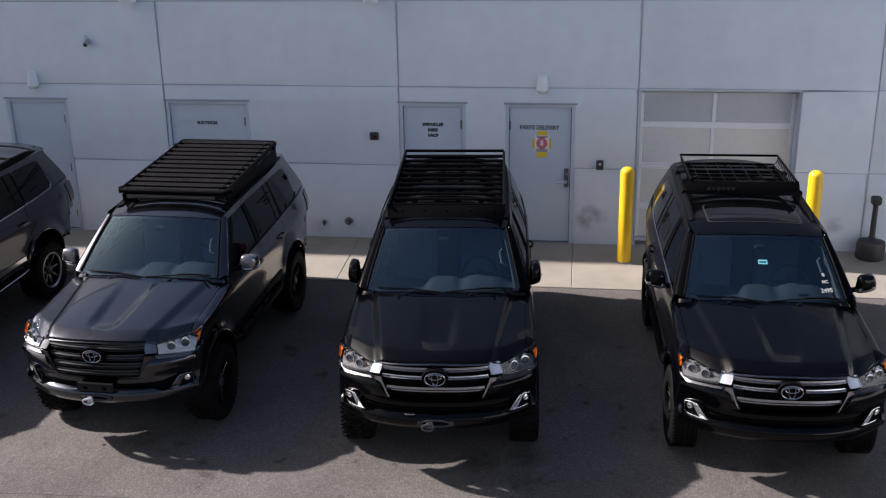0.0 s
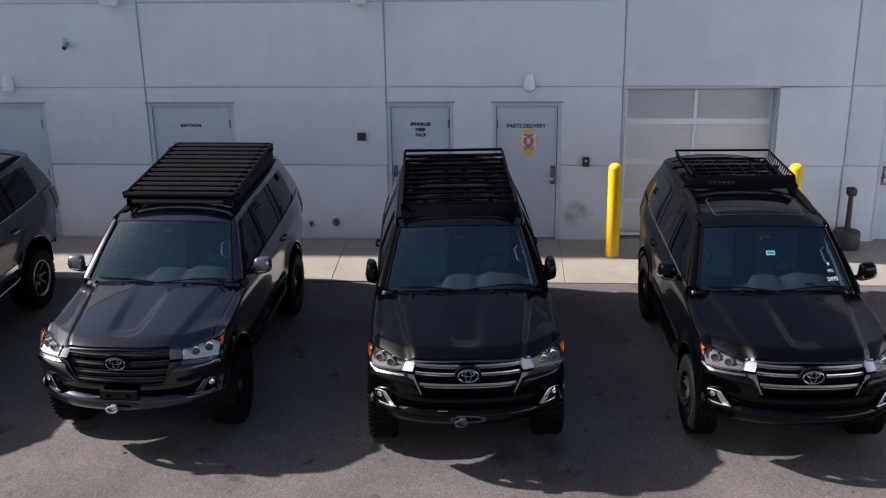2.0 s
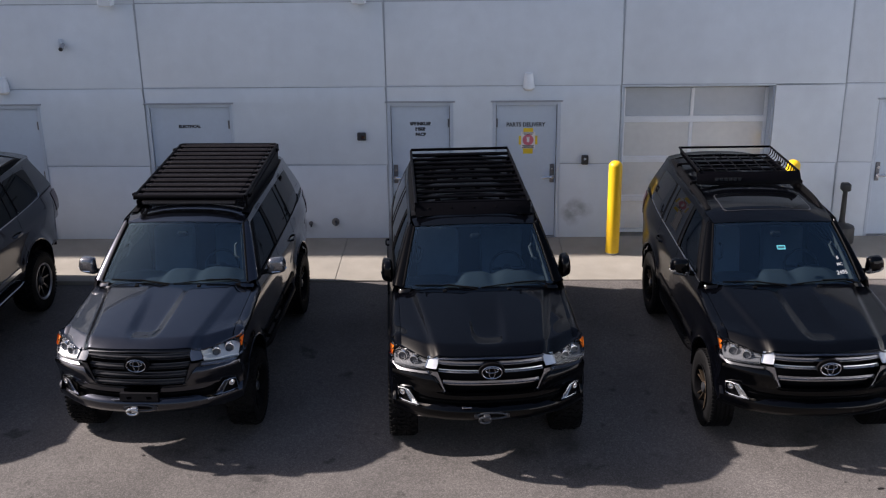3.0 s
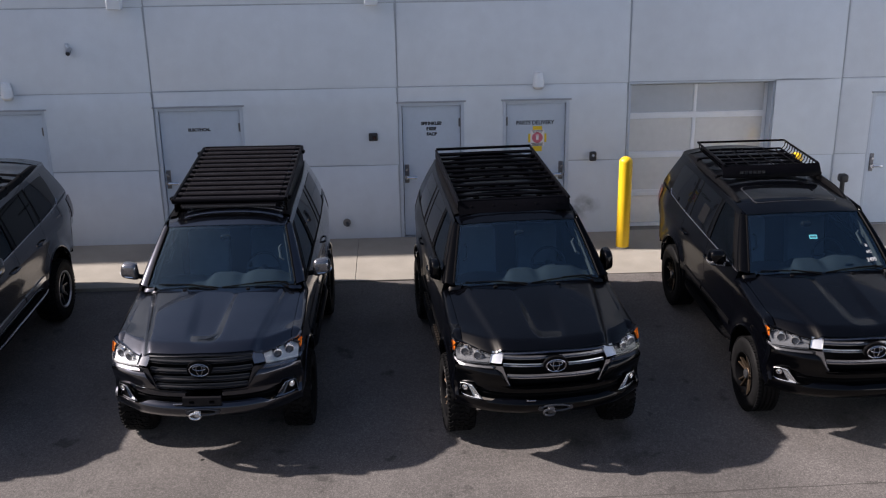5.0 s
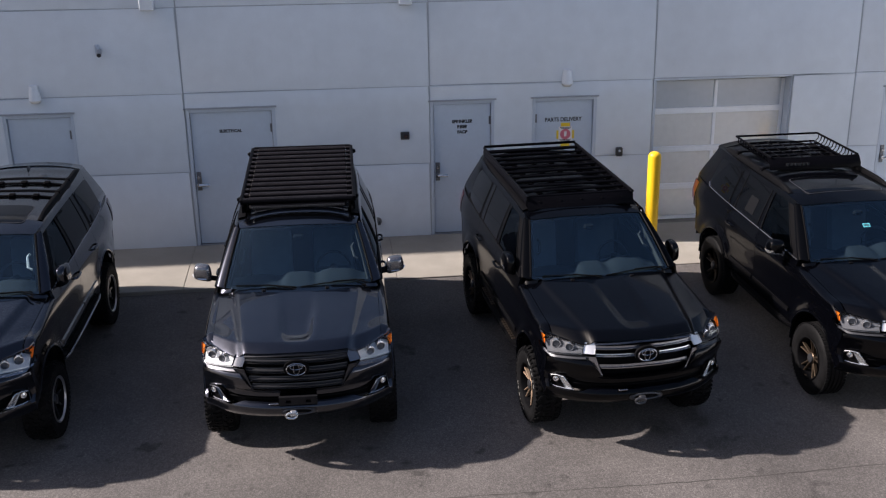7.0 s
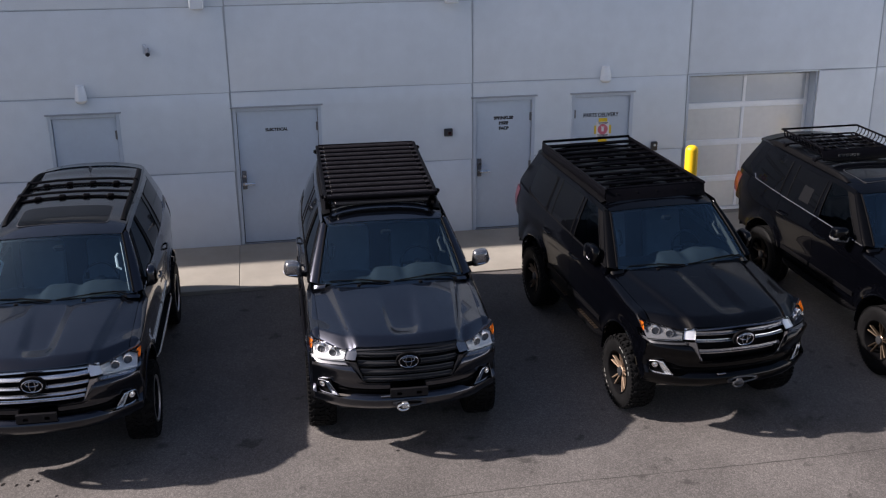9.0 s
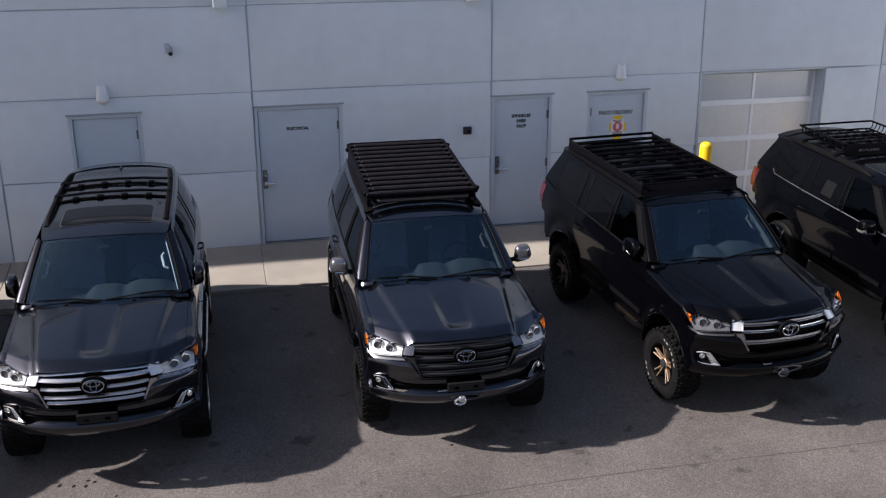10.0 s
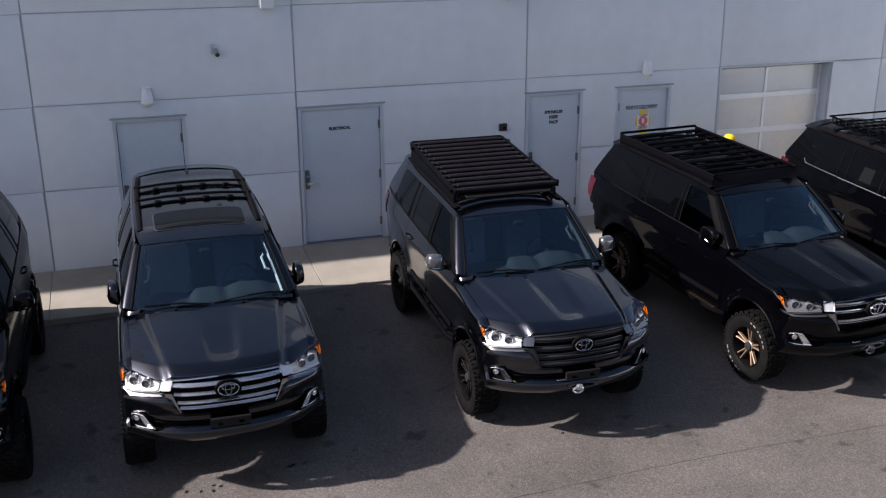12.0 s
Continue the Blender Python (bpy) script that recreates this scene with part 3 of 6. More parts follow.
box(bm, (-0.07, -0.02, -0.06), (-0.01, 0.0, 0.09), 0.005)
tube(bm, [(-0.045, -0.01, 0.06), (-0.045, -0.05, 0.07), (-0.01, -0.06, 0.02)], 0.014, 8)
part("bracket", bm, M_FRAME, camera_dev)

horn = thing("alarm_strobe", "small black and red alarm strobe on the wall", "alarm", Matrix.Translation((-3.61, WALL_Y, 1.815)))
bm = bmesh.new()
box(bm, (-0.07, -0.045, -0.06), (0.07, 0.0, 0.065), 0.012)
part("housing", bm, M_DARKBOX, horn)
bm = bmesh.new()
box(bm, (-0.01, -0.06, -0.035), (0.045, -0.044, 0.02), 0.008)
part("lens", bm, M_HORNLENS, horn, "dull red lens")
intercom = thing("door_buzzer", "small dark door buzzer box on the wall", "intercom", Matrix.Translation((-0.128, WALL_Y, 1.425)))
bm = bmesh.new()
box(bm, (-0.055, -0.06, -0.075), (0.055, 0.0, 0.075), 0.015)
part("housing", bm, M_DARKBOX, intercom)
bm = bmesh.new()
tube(bm, [(0, -0.058, 0.02), (0, -0.068, 0.02)], 0.02, 12)
part("button", bm, M_FRAME, intercom)
for x, z, r_ in ((-4.48, 0.40, 0.035), (-4.08, 0.425, 0.062)):
    t = thing("wall_tap", "small capped metal wall outlet low on the wall", "tap", Matrix.Translation((x, WALL_Y, z)), group="wall outlets")
    bm = bmesh.new()
    tube(bm, [(0, 0, 0), (0, -0.03, 0)], r_, 16)
    part("flange", bm, M_HARDWARE, t)
    bm = bmesh.new()
    tube(bm, [(0, -0.01, 0), (0.01, -0.07, -0.005), (0.015, -0.09, -0.04)], r_ * 0.42, 10)
    part("spout", bm, M_DARKBOX, t)

# bollards and the ash receptacle
for x, y in ((0.262, 14.33), (2.905, 14.33)):
    b = thing("bollard", "yellow plastic-sleeved steel bollard on the sidewalk", "bollard", Matrix.Translation((x, y, 0.110)), group="bollards")
    bm = bmesh.new()
    R = 0.102
    prof = [(R, 0.0), (R, 1.373)] + [(R * math.cos(a), 1.373 + R * 0.8 * math.sin(a)) for a in [k * math.pi / 16 for k in range(1, 8)]] + [(0.002, 1.373 + R * 0.8)]
    lathe(bm, [(r, a) for r, a in prof], 28)
    bmesh.ops.transform(bm, matrix=pose(0, 0, 0, 0, -90, 0), verts=bm.verts)
    part("sleeve", bm, M_YELLOW, b)
    bm = bmesh.new()
    lathe(bm, [(R + 0.012, -0.004), (R + 0.012, 0.012), (R - 0.005, 0.016)], 28)
    bmesh.ops.transform(bm, matrix=pose(0, 0, 0, 0, -90, 0), verts=bm.verts)
    part("base_ring", bm, M_WALK, b)
ash = thing("ash_receptacle", "black plastic cigarette receptacle with tall neck", "ashtray", Matrix.Translation((3.89, 14.77, 0.134)))
bm = bmesh.new()
lathe(bm, [(0.002, 0.0), (0.195, 0.0), (0.205, 0.02), (0.20, 0.23), (0.185, 0.262), (0.10, 0.285), (0.06, 0.305), (0.04, 0.34)], 28)
bmesh.ops.transform(bm, matrix=pose(0, 0, 0, 0, -90, 0), verts=bm.verts)
part("base", bm, M_DARKPLASTIC, ash)
bm = bmesh.new()
lathe(bm, [(0.05, 0.30), (0.042, 0.36), (0.036, 0.80), (0.04, 0.83)], 20)
bmesh.ops.transform(bm, matrix=pose(0, 0, 0, 0, -90, 0), verts=bm.verts)
part("neck", bm, M_DARKPLASTIC, ash)
bm = bmesh.new()
box(bm, (-0.07, -0.075, 0.82), (0.07, 0.075, 0.95), 0.035, seg=3)
part("head", bm, M_DARKPLASTIC, ash)

# oil drips on the asphalt in front of the cars
random.seed(7)
bm = bmesh.new()
for cx, cy, n, spread in ((-8.9, 8.75, 14, 0.75), (-8.3, 8.9, 8, 0.5), (-5.0, 8.7, 9, 0.6), (-1.3, 8.5, 12, 0.7), (-0.6, 9.0, 8, 0.5), (1.9, 8.4, 8, 0.6), (-7.1, 9.6, 6, 0.9), (-9.9, 8.3, 6, 0.5), (-6.9, 12.2, 4, 0.6), (-10.4, 12.0, 4, 0.4)):
    for _ in range(n):
        x, y = random.gauss(cx, spread * 0.5), random.gauss(cy, spread * 0.32)
        r = random.choice((0.005, 0.006, 0.008, 0.010, 0.013, 0.018))
        k = random.uniform(1.0, 2.2)
        a = random.uniform(0, math.pi)
        vs = []
        for j in range(14):
            t = 2 * math.pi * j / 14
            q = r * random.uniform(0.85, 1.12)
            px, py = q * k * math.cos(t), q * math.sin(t)
            xx, yy = x + px * math.cos(a) - py * math.sin(a), y + px * math.sin(a) + py * math.cos(a)
            vs.append(bm.verts.new((xx, yy, lot_z(yy, xx) + 0.0025)))
        bm.faces.new(vs)
tagged(new("oil_drips", finish("oil_drips", bm, M_OIL)), "small dark oil and water drips on the asphalt", "oil stain", kind="stuff")

# a hair crack where two runs of paving meet
random.seed(3)
bm = bmesh.new()
_row = []
for k in range(161):
    x = -14.0 + 0.15 * k
    y = 7.80 + 0.03 * math.sin(x * 1.1) + random.uniform(-0.008, 0.008)
    w = 0.004 + 0.005 * random.random()
    _row.append([bm.verts.new((x, y + q * w, lot_z(y + q * w, x) + 0.002)) for q in (-1, 1)])
for a, b in zip(_row, _row[1:]):
    bm.faces.new((a[0], b[0], b[1], a[1]))
tagged(new("paving_crack", finish("paving_crack", bm, M_CRACK)), "thin dark hair crack along a paving seam", "crack", kind="structure")


# ---- the off-road wagons ----
# Car space: x across, y from the front bumper (0) to the rear (4.95), z up from the ground.
def clamp(a, lo=0.0, hi=1.0):
    return max(lo, min(hi, a))


def smooth(a, lo, hi):
    t = clamp((a - lo) / (hi - lo))
    return t * t * (3 - 2 * t)


def lerp(a, b, t):
    return a + (b - a) * t


def table(pts, z):
    if z <= pts[0][0]:
        return pts[0][1]
    for (a, p), (b, q) in zip(pts, pts[1:]):
        if z <= b:
            return lerp(p, q, (z - a) / (b - a))
    return pts[-1][1]


AXLE_F, AXLE_R, HUB, ARCH = 0.93, 3.78, 0.36, 0.485
SIDE = [(0.40, 0.895), (0.47, 0.935), (0.56, 0.952), (0.68, 0.955), (0.80, 0.950), (0.92, 0.958), (1.03, 0.966), (1.10, 0.962), (1.17, 0.945), (1.24, 0.925), (1.30, 0.912)]


def nose(x):
    """How far the front face lies behind the foremost point."""
    return 0.022 + 0.350 * (abs(x) / 0.965) ** 2.7


def brow_y(x):
    """How far back the lamps' upper edge lies; it sweeps back along the fender."""
    return nose(x) + 0.075 + 0.125 * smooth(abs(x), 0.58, 0.92)


def side_x(y, z):
    x = table(SIDE, z)
    for yc in (AXLE_F, AXLE_R):
        d = math.hypot(y - yc, z - HUB)
        x += 0.035 * math.exp(-((d - ARCH) / 0.085) ** 2) * (1 if z < 1.0 else max(0.0, 1 - (z - 1.0) / 0.1))
    if y < 0.95:
        x -= 0.018 * ((0.95 - y) / 0.6) ** 2.4
    if y > 4.15:
        x -= 0.085 * ((y - 4.15) / 0.75) ** 2
    return x


def belt_z(y):
    return 1.262 + 0.014 * (y - 1.5)


def roof_z(y):
    return 1.795 - (0.020 if y < 3.0 else 0.005) * (y - 3.0) ** 2 - (0.03 * ((y - 4.3) / 0.5) ** 2 if y > 4.3 else 0)


def house_x(y, z):
    """Half width of the glasshouse."""
    t = clamp((z - belt_z(y)) / (roof_z(y) - belt_z(y)), -0.1, 1.05)
    x = 0.918 - 0.205 * max(t, 0) ** 1.2
    if y > 3.4:
        x -= 0.075 * ((y - 3.4) / 1.4) ** 2
    return x


def roof_top(x, y):
    half = house_x(y, roof_z(y))
    k = clamp(abs(x) / half)
    front = 0.05 * (1 - smooth(y, 2.0, 2.45))
    return roof_z(y) + 0.062 * (1 - k ** 2.6) - front * (1 - 0.3 * k)


def screen_pt(u, v):
    """The windscreen: u across from -1 to 1, v from the cowl up to the roof."""
    x = u * lerp(0.805, 0.660, v)
    y0 = 1.36 + 0.115 * u * u
    y1 = 2.02 + 0.070 * u * u
    z0, z1 = 1.245 + 0.020 * u * u, 1.775 - 0.040 * u * u
    return (x, lerp(y0, y1, v), lerp(z0, z1, v) + 0.018 * math.sin(math.pi * v))


def hood_pt(u, v):
    x = u * lerp(0.855, 0.868, v)
    k = abs(x) / 0.868
    y = lerp(brow_y(x) + 0.012, 1.375 + 0.105 * k * k, v)
    z = lerp(1.120, 1.250, v ** 0.8) - 0.052 * k ** 3 * lerp(0.35, 1.0, smooth(v, 0.0, 0.4))
    ridge = lerp(0.505, 0.69, v)
    z += 0.032 * (1 - smooth(abs(x), ridge - 0.01, ridge + 0.075))
    half = lerp(0.155, 0.215, v)
    inside = 1 - smooth(abs(x), half - 0.085, half + 0.030)
    start = 0.060 + 0.05 * (abs(x) / half) ** 3
    z -= 0.028 * inside * smooth(v, start - 0.01, start + 0.20) * (1 - 0.85 * smooth(v, start + 0.22, 1.0))
    out = smooth(abs(x), ridge, ridge + 0.10)
    z -= lerp(lerp(0.030, 0.042, k), 0.058, out) * max(0.0, 1 - v / lerp(0.11, 0.145, out)) ** lerp(1.3, 1.0, out)
    return (x, y, z)


def hood_edge(y):
    """Where fender and hood meet: half width and height."""
    y0, y1 = brow_y(0.855) + 0.012, 1.48
    p = hood_pt(1, clamp((y - 0.03 - y0) / (y1 - y0)))
    return p[0] + 0.004, max(1.064, p[2] - 0.002)


def side_patch(bm, s, y0, y1, low, high, nu, nv, thick=0.02, surf=side_x, off=0.0):
    def P(u, v):
        y = lerp(y0, y1, u)
        z = lerp(low(y), high(y), v)
        return (s * (surf(y, z) + off), y, z)
    if s > 0:
        shell(bm, P, nu, nv, thick)
    else:
        shell(bm, lambda u, v: P(1 - u, v), nu, nv, thick)


def arch_low(yc, base):
    def f(y):
        d = abs(y - yc)
        return max(base, HUB + math.sqrt(max(0.0, ARCH ** 2 - d * d))) if d < ARCH else base
    return f


def quad_patch(bm, s, c, nu, nv, surf, off=0.0, thick=0.0, rounding=0.0, bow=(0, 0, 0, 0)):
    """A patch on a side surface between four corners (y, z): low front, low rear, high rear, high front."""
    (a, b), (d, e), (f, g), (h, i) = c

    def P(u, v):
        if rounding:
            cu, cv = 2 * u - 1, 2 * v - 1
            m = max(abs(cu), abs(cv))
            if m > 0:
                k = (abs(cu) ** 8 + abs(cv) ** 8) ** (1 / 8)
                cu, cv = cu * m / k, cv * m / k
            u, v = (cu + 1) / 2, (cv + 1) / 2
        y = lerp(lerp(a, d, u), lerp(h, f, u), v)
        z = lerp(lerp(b, e, u), lerp(i, g, u), v) + bow[0] * 4 * u * (1 - u) * v
        return (s * (surf(y, z) + off), y, z)
    shell(bm, P if s > 0 else (lambda u, v: P(1 - u, v)), nu, nv, thick)


MESHES = {}


def cached(key, fn, mats):
    """One mesh for alike parts in alike materials."""
    mats = mats if isinstance(mats, (list, tuple)) else [mats]
    k = (key, tuple(m.name for m in mats))
    if k not in MESHES:
        bm = bmesh.new()
        fn(bm)
        MESHES[k] = finish(key, bm, mats)
    return MESHES[k]


def tyre_mesh(bm):
    R, W = 0.415, 0.142
    prof = [(0.245, -W + 0.015), (0.30, -W - 0.004), (0.36, -W - 0.006), (0.392, -W + 0.008), (R - 0.012, -W + 0.03), (R - 0.010, 0), (R - 0.012, W - 0.03), (0.392, W - 0.008), (0.36, W + 0.006), (0.30, W + 0.004), (0.245, W - 0.015)]
    lathe(bm, prof, 40)
    n = 52
    for k in range(n):
        for row, (x, w, sh) in enumerate(((-0.116, 0.038, 0.0), (-0.058, 0.044, 0.55), (0.0, 0.044, 0.25), (0.058, 0.044, 0.8), (0.116, 0.038, 0.4))):
            a = 360.0 * (k + sh) / n
            box(bm, (x - w / 2, -0.0150, R - 0.016), (x + w / 2, 0.0150, R + (0.004 if row in (1, 2, 3) else -0.002)), 0.0,
                m=pose(0, 0, 0, a, 0, 0) @ pose(0, 0, 0, 0, 0, (26, -32, 24, -30, 28)[row] + (8 if k % 2 else -6)))
        for sx in (-1, 1):
            a = 360.0 * (k + 0.25) / n
            box(bm, (sx * (W - 0.014), -0.012, 0.376 - 0.016 * (k % 2)), (sx * (W + 0.006), 0.012, R - 0.012), 0.0, m=pose(0, 0, 0, a, 0, 0))


def road_tyre(bm):
    R, W = 0.415, 0.138
    prof = [(0.245, -W + 0.015), (0.30, -W - 0.002), (0.36, -W - 0.003), (0.392, -W + 0.010), (R - 0.004, -W + 0.035)]
    for x in (-0.07, -0.025, 0.025, 0.07):
        prof += [(R, x - 0.008), (R - 0.010, x - 0.006), (R - 0.010, x + 0.006), (R, x + 0.008)]
    prof += [(R - 0.004, W - 0.035), (0.392, W - 0.010), (0.36, W + 0.003), (0.30, W + 0.002), (0.245, W - 0.015)]
    lathe(bm, prof, 44)
    for k in range(60):
        for sx in (-1, 1):
            box(bm, (sx * 0.086, -0.012, R - 0.012), (sx * 0.122, 0.012, R + 0.001), 0.0, m=pose(0, 0, 0, 6.0 * k + (3 if sx > 0 else 0), 0, 0))


def sidewall_letter(k, j):
    """One worn raised letter block on the outer sidewall."""
    def f(bm):
        w = (9, 6, 8, 5, 9, 7)[j]
        a, b = math.radians(180 * k + 20 + 11.5 * j), math.radians(180 * k + 20 + 11.5 * j + w - 1.2)
        r0, r1 = 0.322, 0.342
        bm.faces.new([bm.verts.new((0.1475, r * math.cos(t), r * math.sin(t))) for r, t in ((r0, a), (r1, a), (r1, b), (r0, b))])
    return f


def rim_mesh(style):
    def f(bm):
        # barrel, open to the outside (+x)
        lathe(bm, [(0.250, 0.135), (0.246, 0.140), (0.234, 0.132), (0.228, 0.112)], 40, mat=1)
        lathe(bm, [(0.228, 0.112), (0.220, 0.08), (0.215, 0.02), (0.205, -0.10)], 40, mat=1)
        lathe(bm, [(0.205, -0.02), (0.10, -0.02), (0.002, -0.02)], 40, mat=1)
        n = {"five": 5, "six": 6, "ten": 8}[style]
        for k in range(n):
            a = 360.0 * k / n
            for t in ((-10, 10) if style != "ten" else (0,)):
                m = pose(0, 0, 0, a, 0, 0) @ pose(0, 0, 0, t * 0.95, 0, 0)
                b = bmesh.new()
                w = 0.0085 if style != "ten" else 0.020
                rows = []
                for z, x, ww in ((0.05, 0.085, w * 1.3), (0.14, 0.098, w), (0.228, 0.112, w * 0.95)):
                    rows.append([b.verts.new(p) for p in ((x - 0.035, -ww * 1.2, z), (x - 0.0035, -ww, z), (x + 0.001, 0, z), (x - 0.0035, ww, z), (x - 0.035, ww * 1.2, z))])
                for p, q in zip(rows, rows[1:]):
                    for i in range(4):
                        b.faces.new((p[i], p[i + 1], q[i + 1], q[i]))
                bmesh.ops.transform(b, matrix=m, verts=b.verts)
                join(bm, b)
        lathe(bm, [(0.066, 0.06), (0.066, 0.090), (0.058, 0.096), (0.052, 0.096)], 24)
    return f


def cap_mesh(bm):
    lathe(bm, [(0.054, 0.098), (0.050, 0.112), (0.03, 0.118), (0.001, 0.119)], 20)


def add_wheel(car, s, yc, cfg):
    m = Matrix.Translation((s * cfg.get('track', 0.85), yc, 0.425 - cfg['lift']))
    if s < 0:
        m = m @ pose(0, 0, 0, 0, 0, 180)
    w = part("wheel", cached("wheel_disc", lambda bm: lathe(bm, [(0.16, -0.06), (0.16, -0.03), (0.06, -0.03), (0.06, 0.05), (0.001, 0.05)], 24), M_GUNMETAL), None, car)
    w.matrix_basis = m
    part("tyre", cached("tyre_" + cfg.get("tread", "lug"), tyre_mesh if cfg.get("tread") != "road" else road_tyre, M_RUBBER), None, w)
    if cfg.get("letters"):
        for k in range(2):
            for j in range(6):
                part("white_lettering", cached("letters%d%d" % (k, j), sidewall_letter(k, j), M_WORNWHITE), None, w, "worn white sidewall lettering")
    part("rim", cached("rim_" + cfg["rim"], rim_mesh(cfg["rim"]), [cfg["rim_mat"], M_BLACKTRIM]), None, w, cfg["rim_label"])
    if cfg.get("rim_lip"):
        part("rim_lip", cached("rim_lip", lambda bm: lathe(bm, [(0.252, 0.134), (0.254, 0.143), (0.240, 0.145), (0.226, 0.128)], 40), M_RIM_SILVER), None, w, "bright machined rim lip")
    part("hub_cap", cached("hub_cap", cap_mesh, M_GUNMETAL), None, w)


def front_pt(x, z, push=0.0):
    """A point of the front bumper's skin."""
    prof = [(0.40, 0.075), (0.44, 0.030), (0.49, -0.012), (0.545, -0.028), (0.575, -0.018), (0.592, 0.006), (0.61, 0.050), (0.70, 0.055), (0.74, 0.038), (0.80, 0.010), (0.862, -0.006), (0.893, 0.006), (0.93, 0.052)]
    return (x, nose(x) + table(prof, z) - push, z)


def grille_edge(v):
    return lerp(0.44, 0.528, v / 0.72) if v < 0.72 else lerp(0.528, 0.492, (v - 0.72) / 0.28)


GR0, GR1 = 0.730, 1.105


def ring_mesh(bm, cx, y, cz, rx, rz, r, n=40, rot=0.0):
    pts = []
    for k in range(n):
        a = 2 * math.pi * k / n
        px, pz = rx * math.cos(a), rz * math.sin(a)
        pts.append((cx + px * math.cos(rot) - pz * math.sin(rot), y, cz + px * math.sin(rot) + pz * math.cos(rot)))
    tube(bm, pts, r, 6, closed=True)


def build_wagon(name, label, m, cfg):
    P_ = cfg["paint"]
    car = thing(name, label, "car", m, group="parked wagons")
    bright = cfg["bright"]

    # --- chassis: floor pan, wheel wells, underside
    def under(bm):
        box(bm, (-0.80, 1.30, 0.42), (0.80, 4.75, 0.52), 0.03)
        box(bm, (-0.50, 0.62, 0.47), (0.50, 1.35, 0.56), 0.03)
        box(bm, (-0.60, 0.3, 0.52), (0.60, 1.45, 0.98), 0.05)
        box(bm, (-0.86, 1.50, 0.45), (0.86, 3.25, 0.60), 0.02)
        for yc in (AXLE_F, AXLE_R):
            for s in (-1, 1):
                tube(bm, [(s * 0.70, yc, HUB), (0, yc, HUB - 0.02)], 0.06, 8)
        box(bm, (-0.90, 1.47, 0.50), (0.90, 1.51, 1.16))
        box(bm, (-0.88, 4.30, 0.55), (0.88, 4.34, 1.2))
    part("chassis", cached("chassis", under, M_BLACKTRIM), None, car)
    for yc in (AXLE_F, AXLE_R):
        for s in (-1, 1):
            def well(bm, s=s, yc=yc):
                def P(u, v):
                    a = math.pi * (0.13 + u * 0.87)
                    return (s * lerp(0.60, 0.93, v), yc - 0.50 * math.cos(a), HUB + 0.50 * math.sin(a))
                shell(bm, P, 16, 2)
            part("wheel_well", cached("well%d%.2f" % (s, yc), well, M_BLACKTRIM), None, car)
            add_wheel(car, s, yc, cfg)

    # --- body skin
    hood = part("hood", cached("hood", lambda bm: shell(bm, lambda u, v: hood_pt(2 * u - 1, v), 72, 64, 0.02), P_), None, car)
    for s in (-1, 1):
        def fender(bm, s=s):
            lowf = arch_low(AXLE_F, 0.50)

            def P(u, v):
                y = 1.012 - 0.520 * math.cos(math.pi * u)
                hx, hi = hood_edge(y)
                lo = lowf(y)
                if v < 0.75:
                    z = lerp(lo, hi - 0.050, v / 0.75)
                    y += 0.095 * smooth(z, 0.86, 1.06) * max(0.0, 1 - u / 0.35) ** 2
                    return (s * side_x(y, z), y, z)
                a = (v - 0.75) / 0.25 * math.pi / 2
                x = side_x(y, hi - 0.050)
                return (s * lerp(x, hx, 1 - math.cos(a)), y, hi - 0.050 + 0.050 * math.sin(a))
            shell(bm, P if s > 0 else (lambda u, v: P(1 - u, v)), 40, 20, 0.03)
        part("fender", cached("fender%d" % s, fender, P_), None, car)

        door_low = lambda y: 0.47
        parts = (("front_door", 1.535, 2.56, door_low), ("rear_door", 2.566, 3.50, lambda y: max(0.47, arch_low(AXLE_R, 0.47)(y))))
        for pname, ya, yb, lo in parts:
            d = part(pname, cached("%s%d" % (pname, s), lambda bm, ya=ya, yb=yb, lo=lo, s=s: side_patch(bm, s, ya, yb, lo, lambda y: belt_z(y) - 0.004, 22, 18, 0.03), P_), None, car)

            def handle(bm, yb=yb, s=s):
                z = 1.085
                x = side_x(yb - 0.16, z)
                tube(bm, [(s * (x - 0.005), yb - 0.27, z), (s * (x + 0.034), yb - 0.24, z + 0.004), (s * (x + 0.040), yb - 0.16, z + 0.006), (s * (x + 0.034), yb - 0.08, z + 0.004), (s * (x - 0.005), yb - 0.055, z)], 0.015, 8)
            part("handle", cached("handle%d%s" % (s, pname), handle, P_), None, d)

            def belt(bm, ya=ya, yb=yb, s=s):
                tube(bm, [(s * (side_x(y, belt_z(y)) + 0.003), y, belt_z(y)) for y in [lerp(ya + 0.02, yb, k / 8) for k in range(9)]], 0.011, 6)
            part("belt_trim", cached("belt%d%s" % (s, pname), belt, bright), None, d, cfg["bright_label"])

            def sill_trim(bm, ya=ya, yb=yb, s=s):
                side_patch(bm, s, ya + 0.02, yb - (0.02 if yb < 3 else 0.24), lambda y: 0.60, lambda y: 0.655, 10, 2, 0.012, off=0.014)
            part("side_moulding", cached("mould%d%s" % (s, pname), sill_trim, [cfg["mould"]]), None, d)

        def quarter(bm, s=s):
            lo = arch_low(AXLE_R, 0.60)
            side_patch(bm, s, 3.506, 4.80, lambda y: lo(y) if y < 4.35 else (0.56 if y < 4.60 else 0.86), lambda y: belt_z(y) - 0.002, 36, 18, 0.03)
        part("quarter_panel", cached("quarter%d" % s, quarter, P_), None, car)

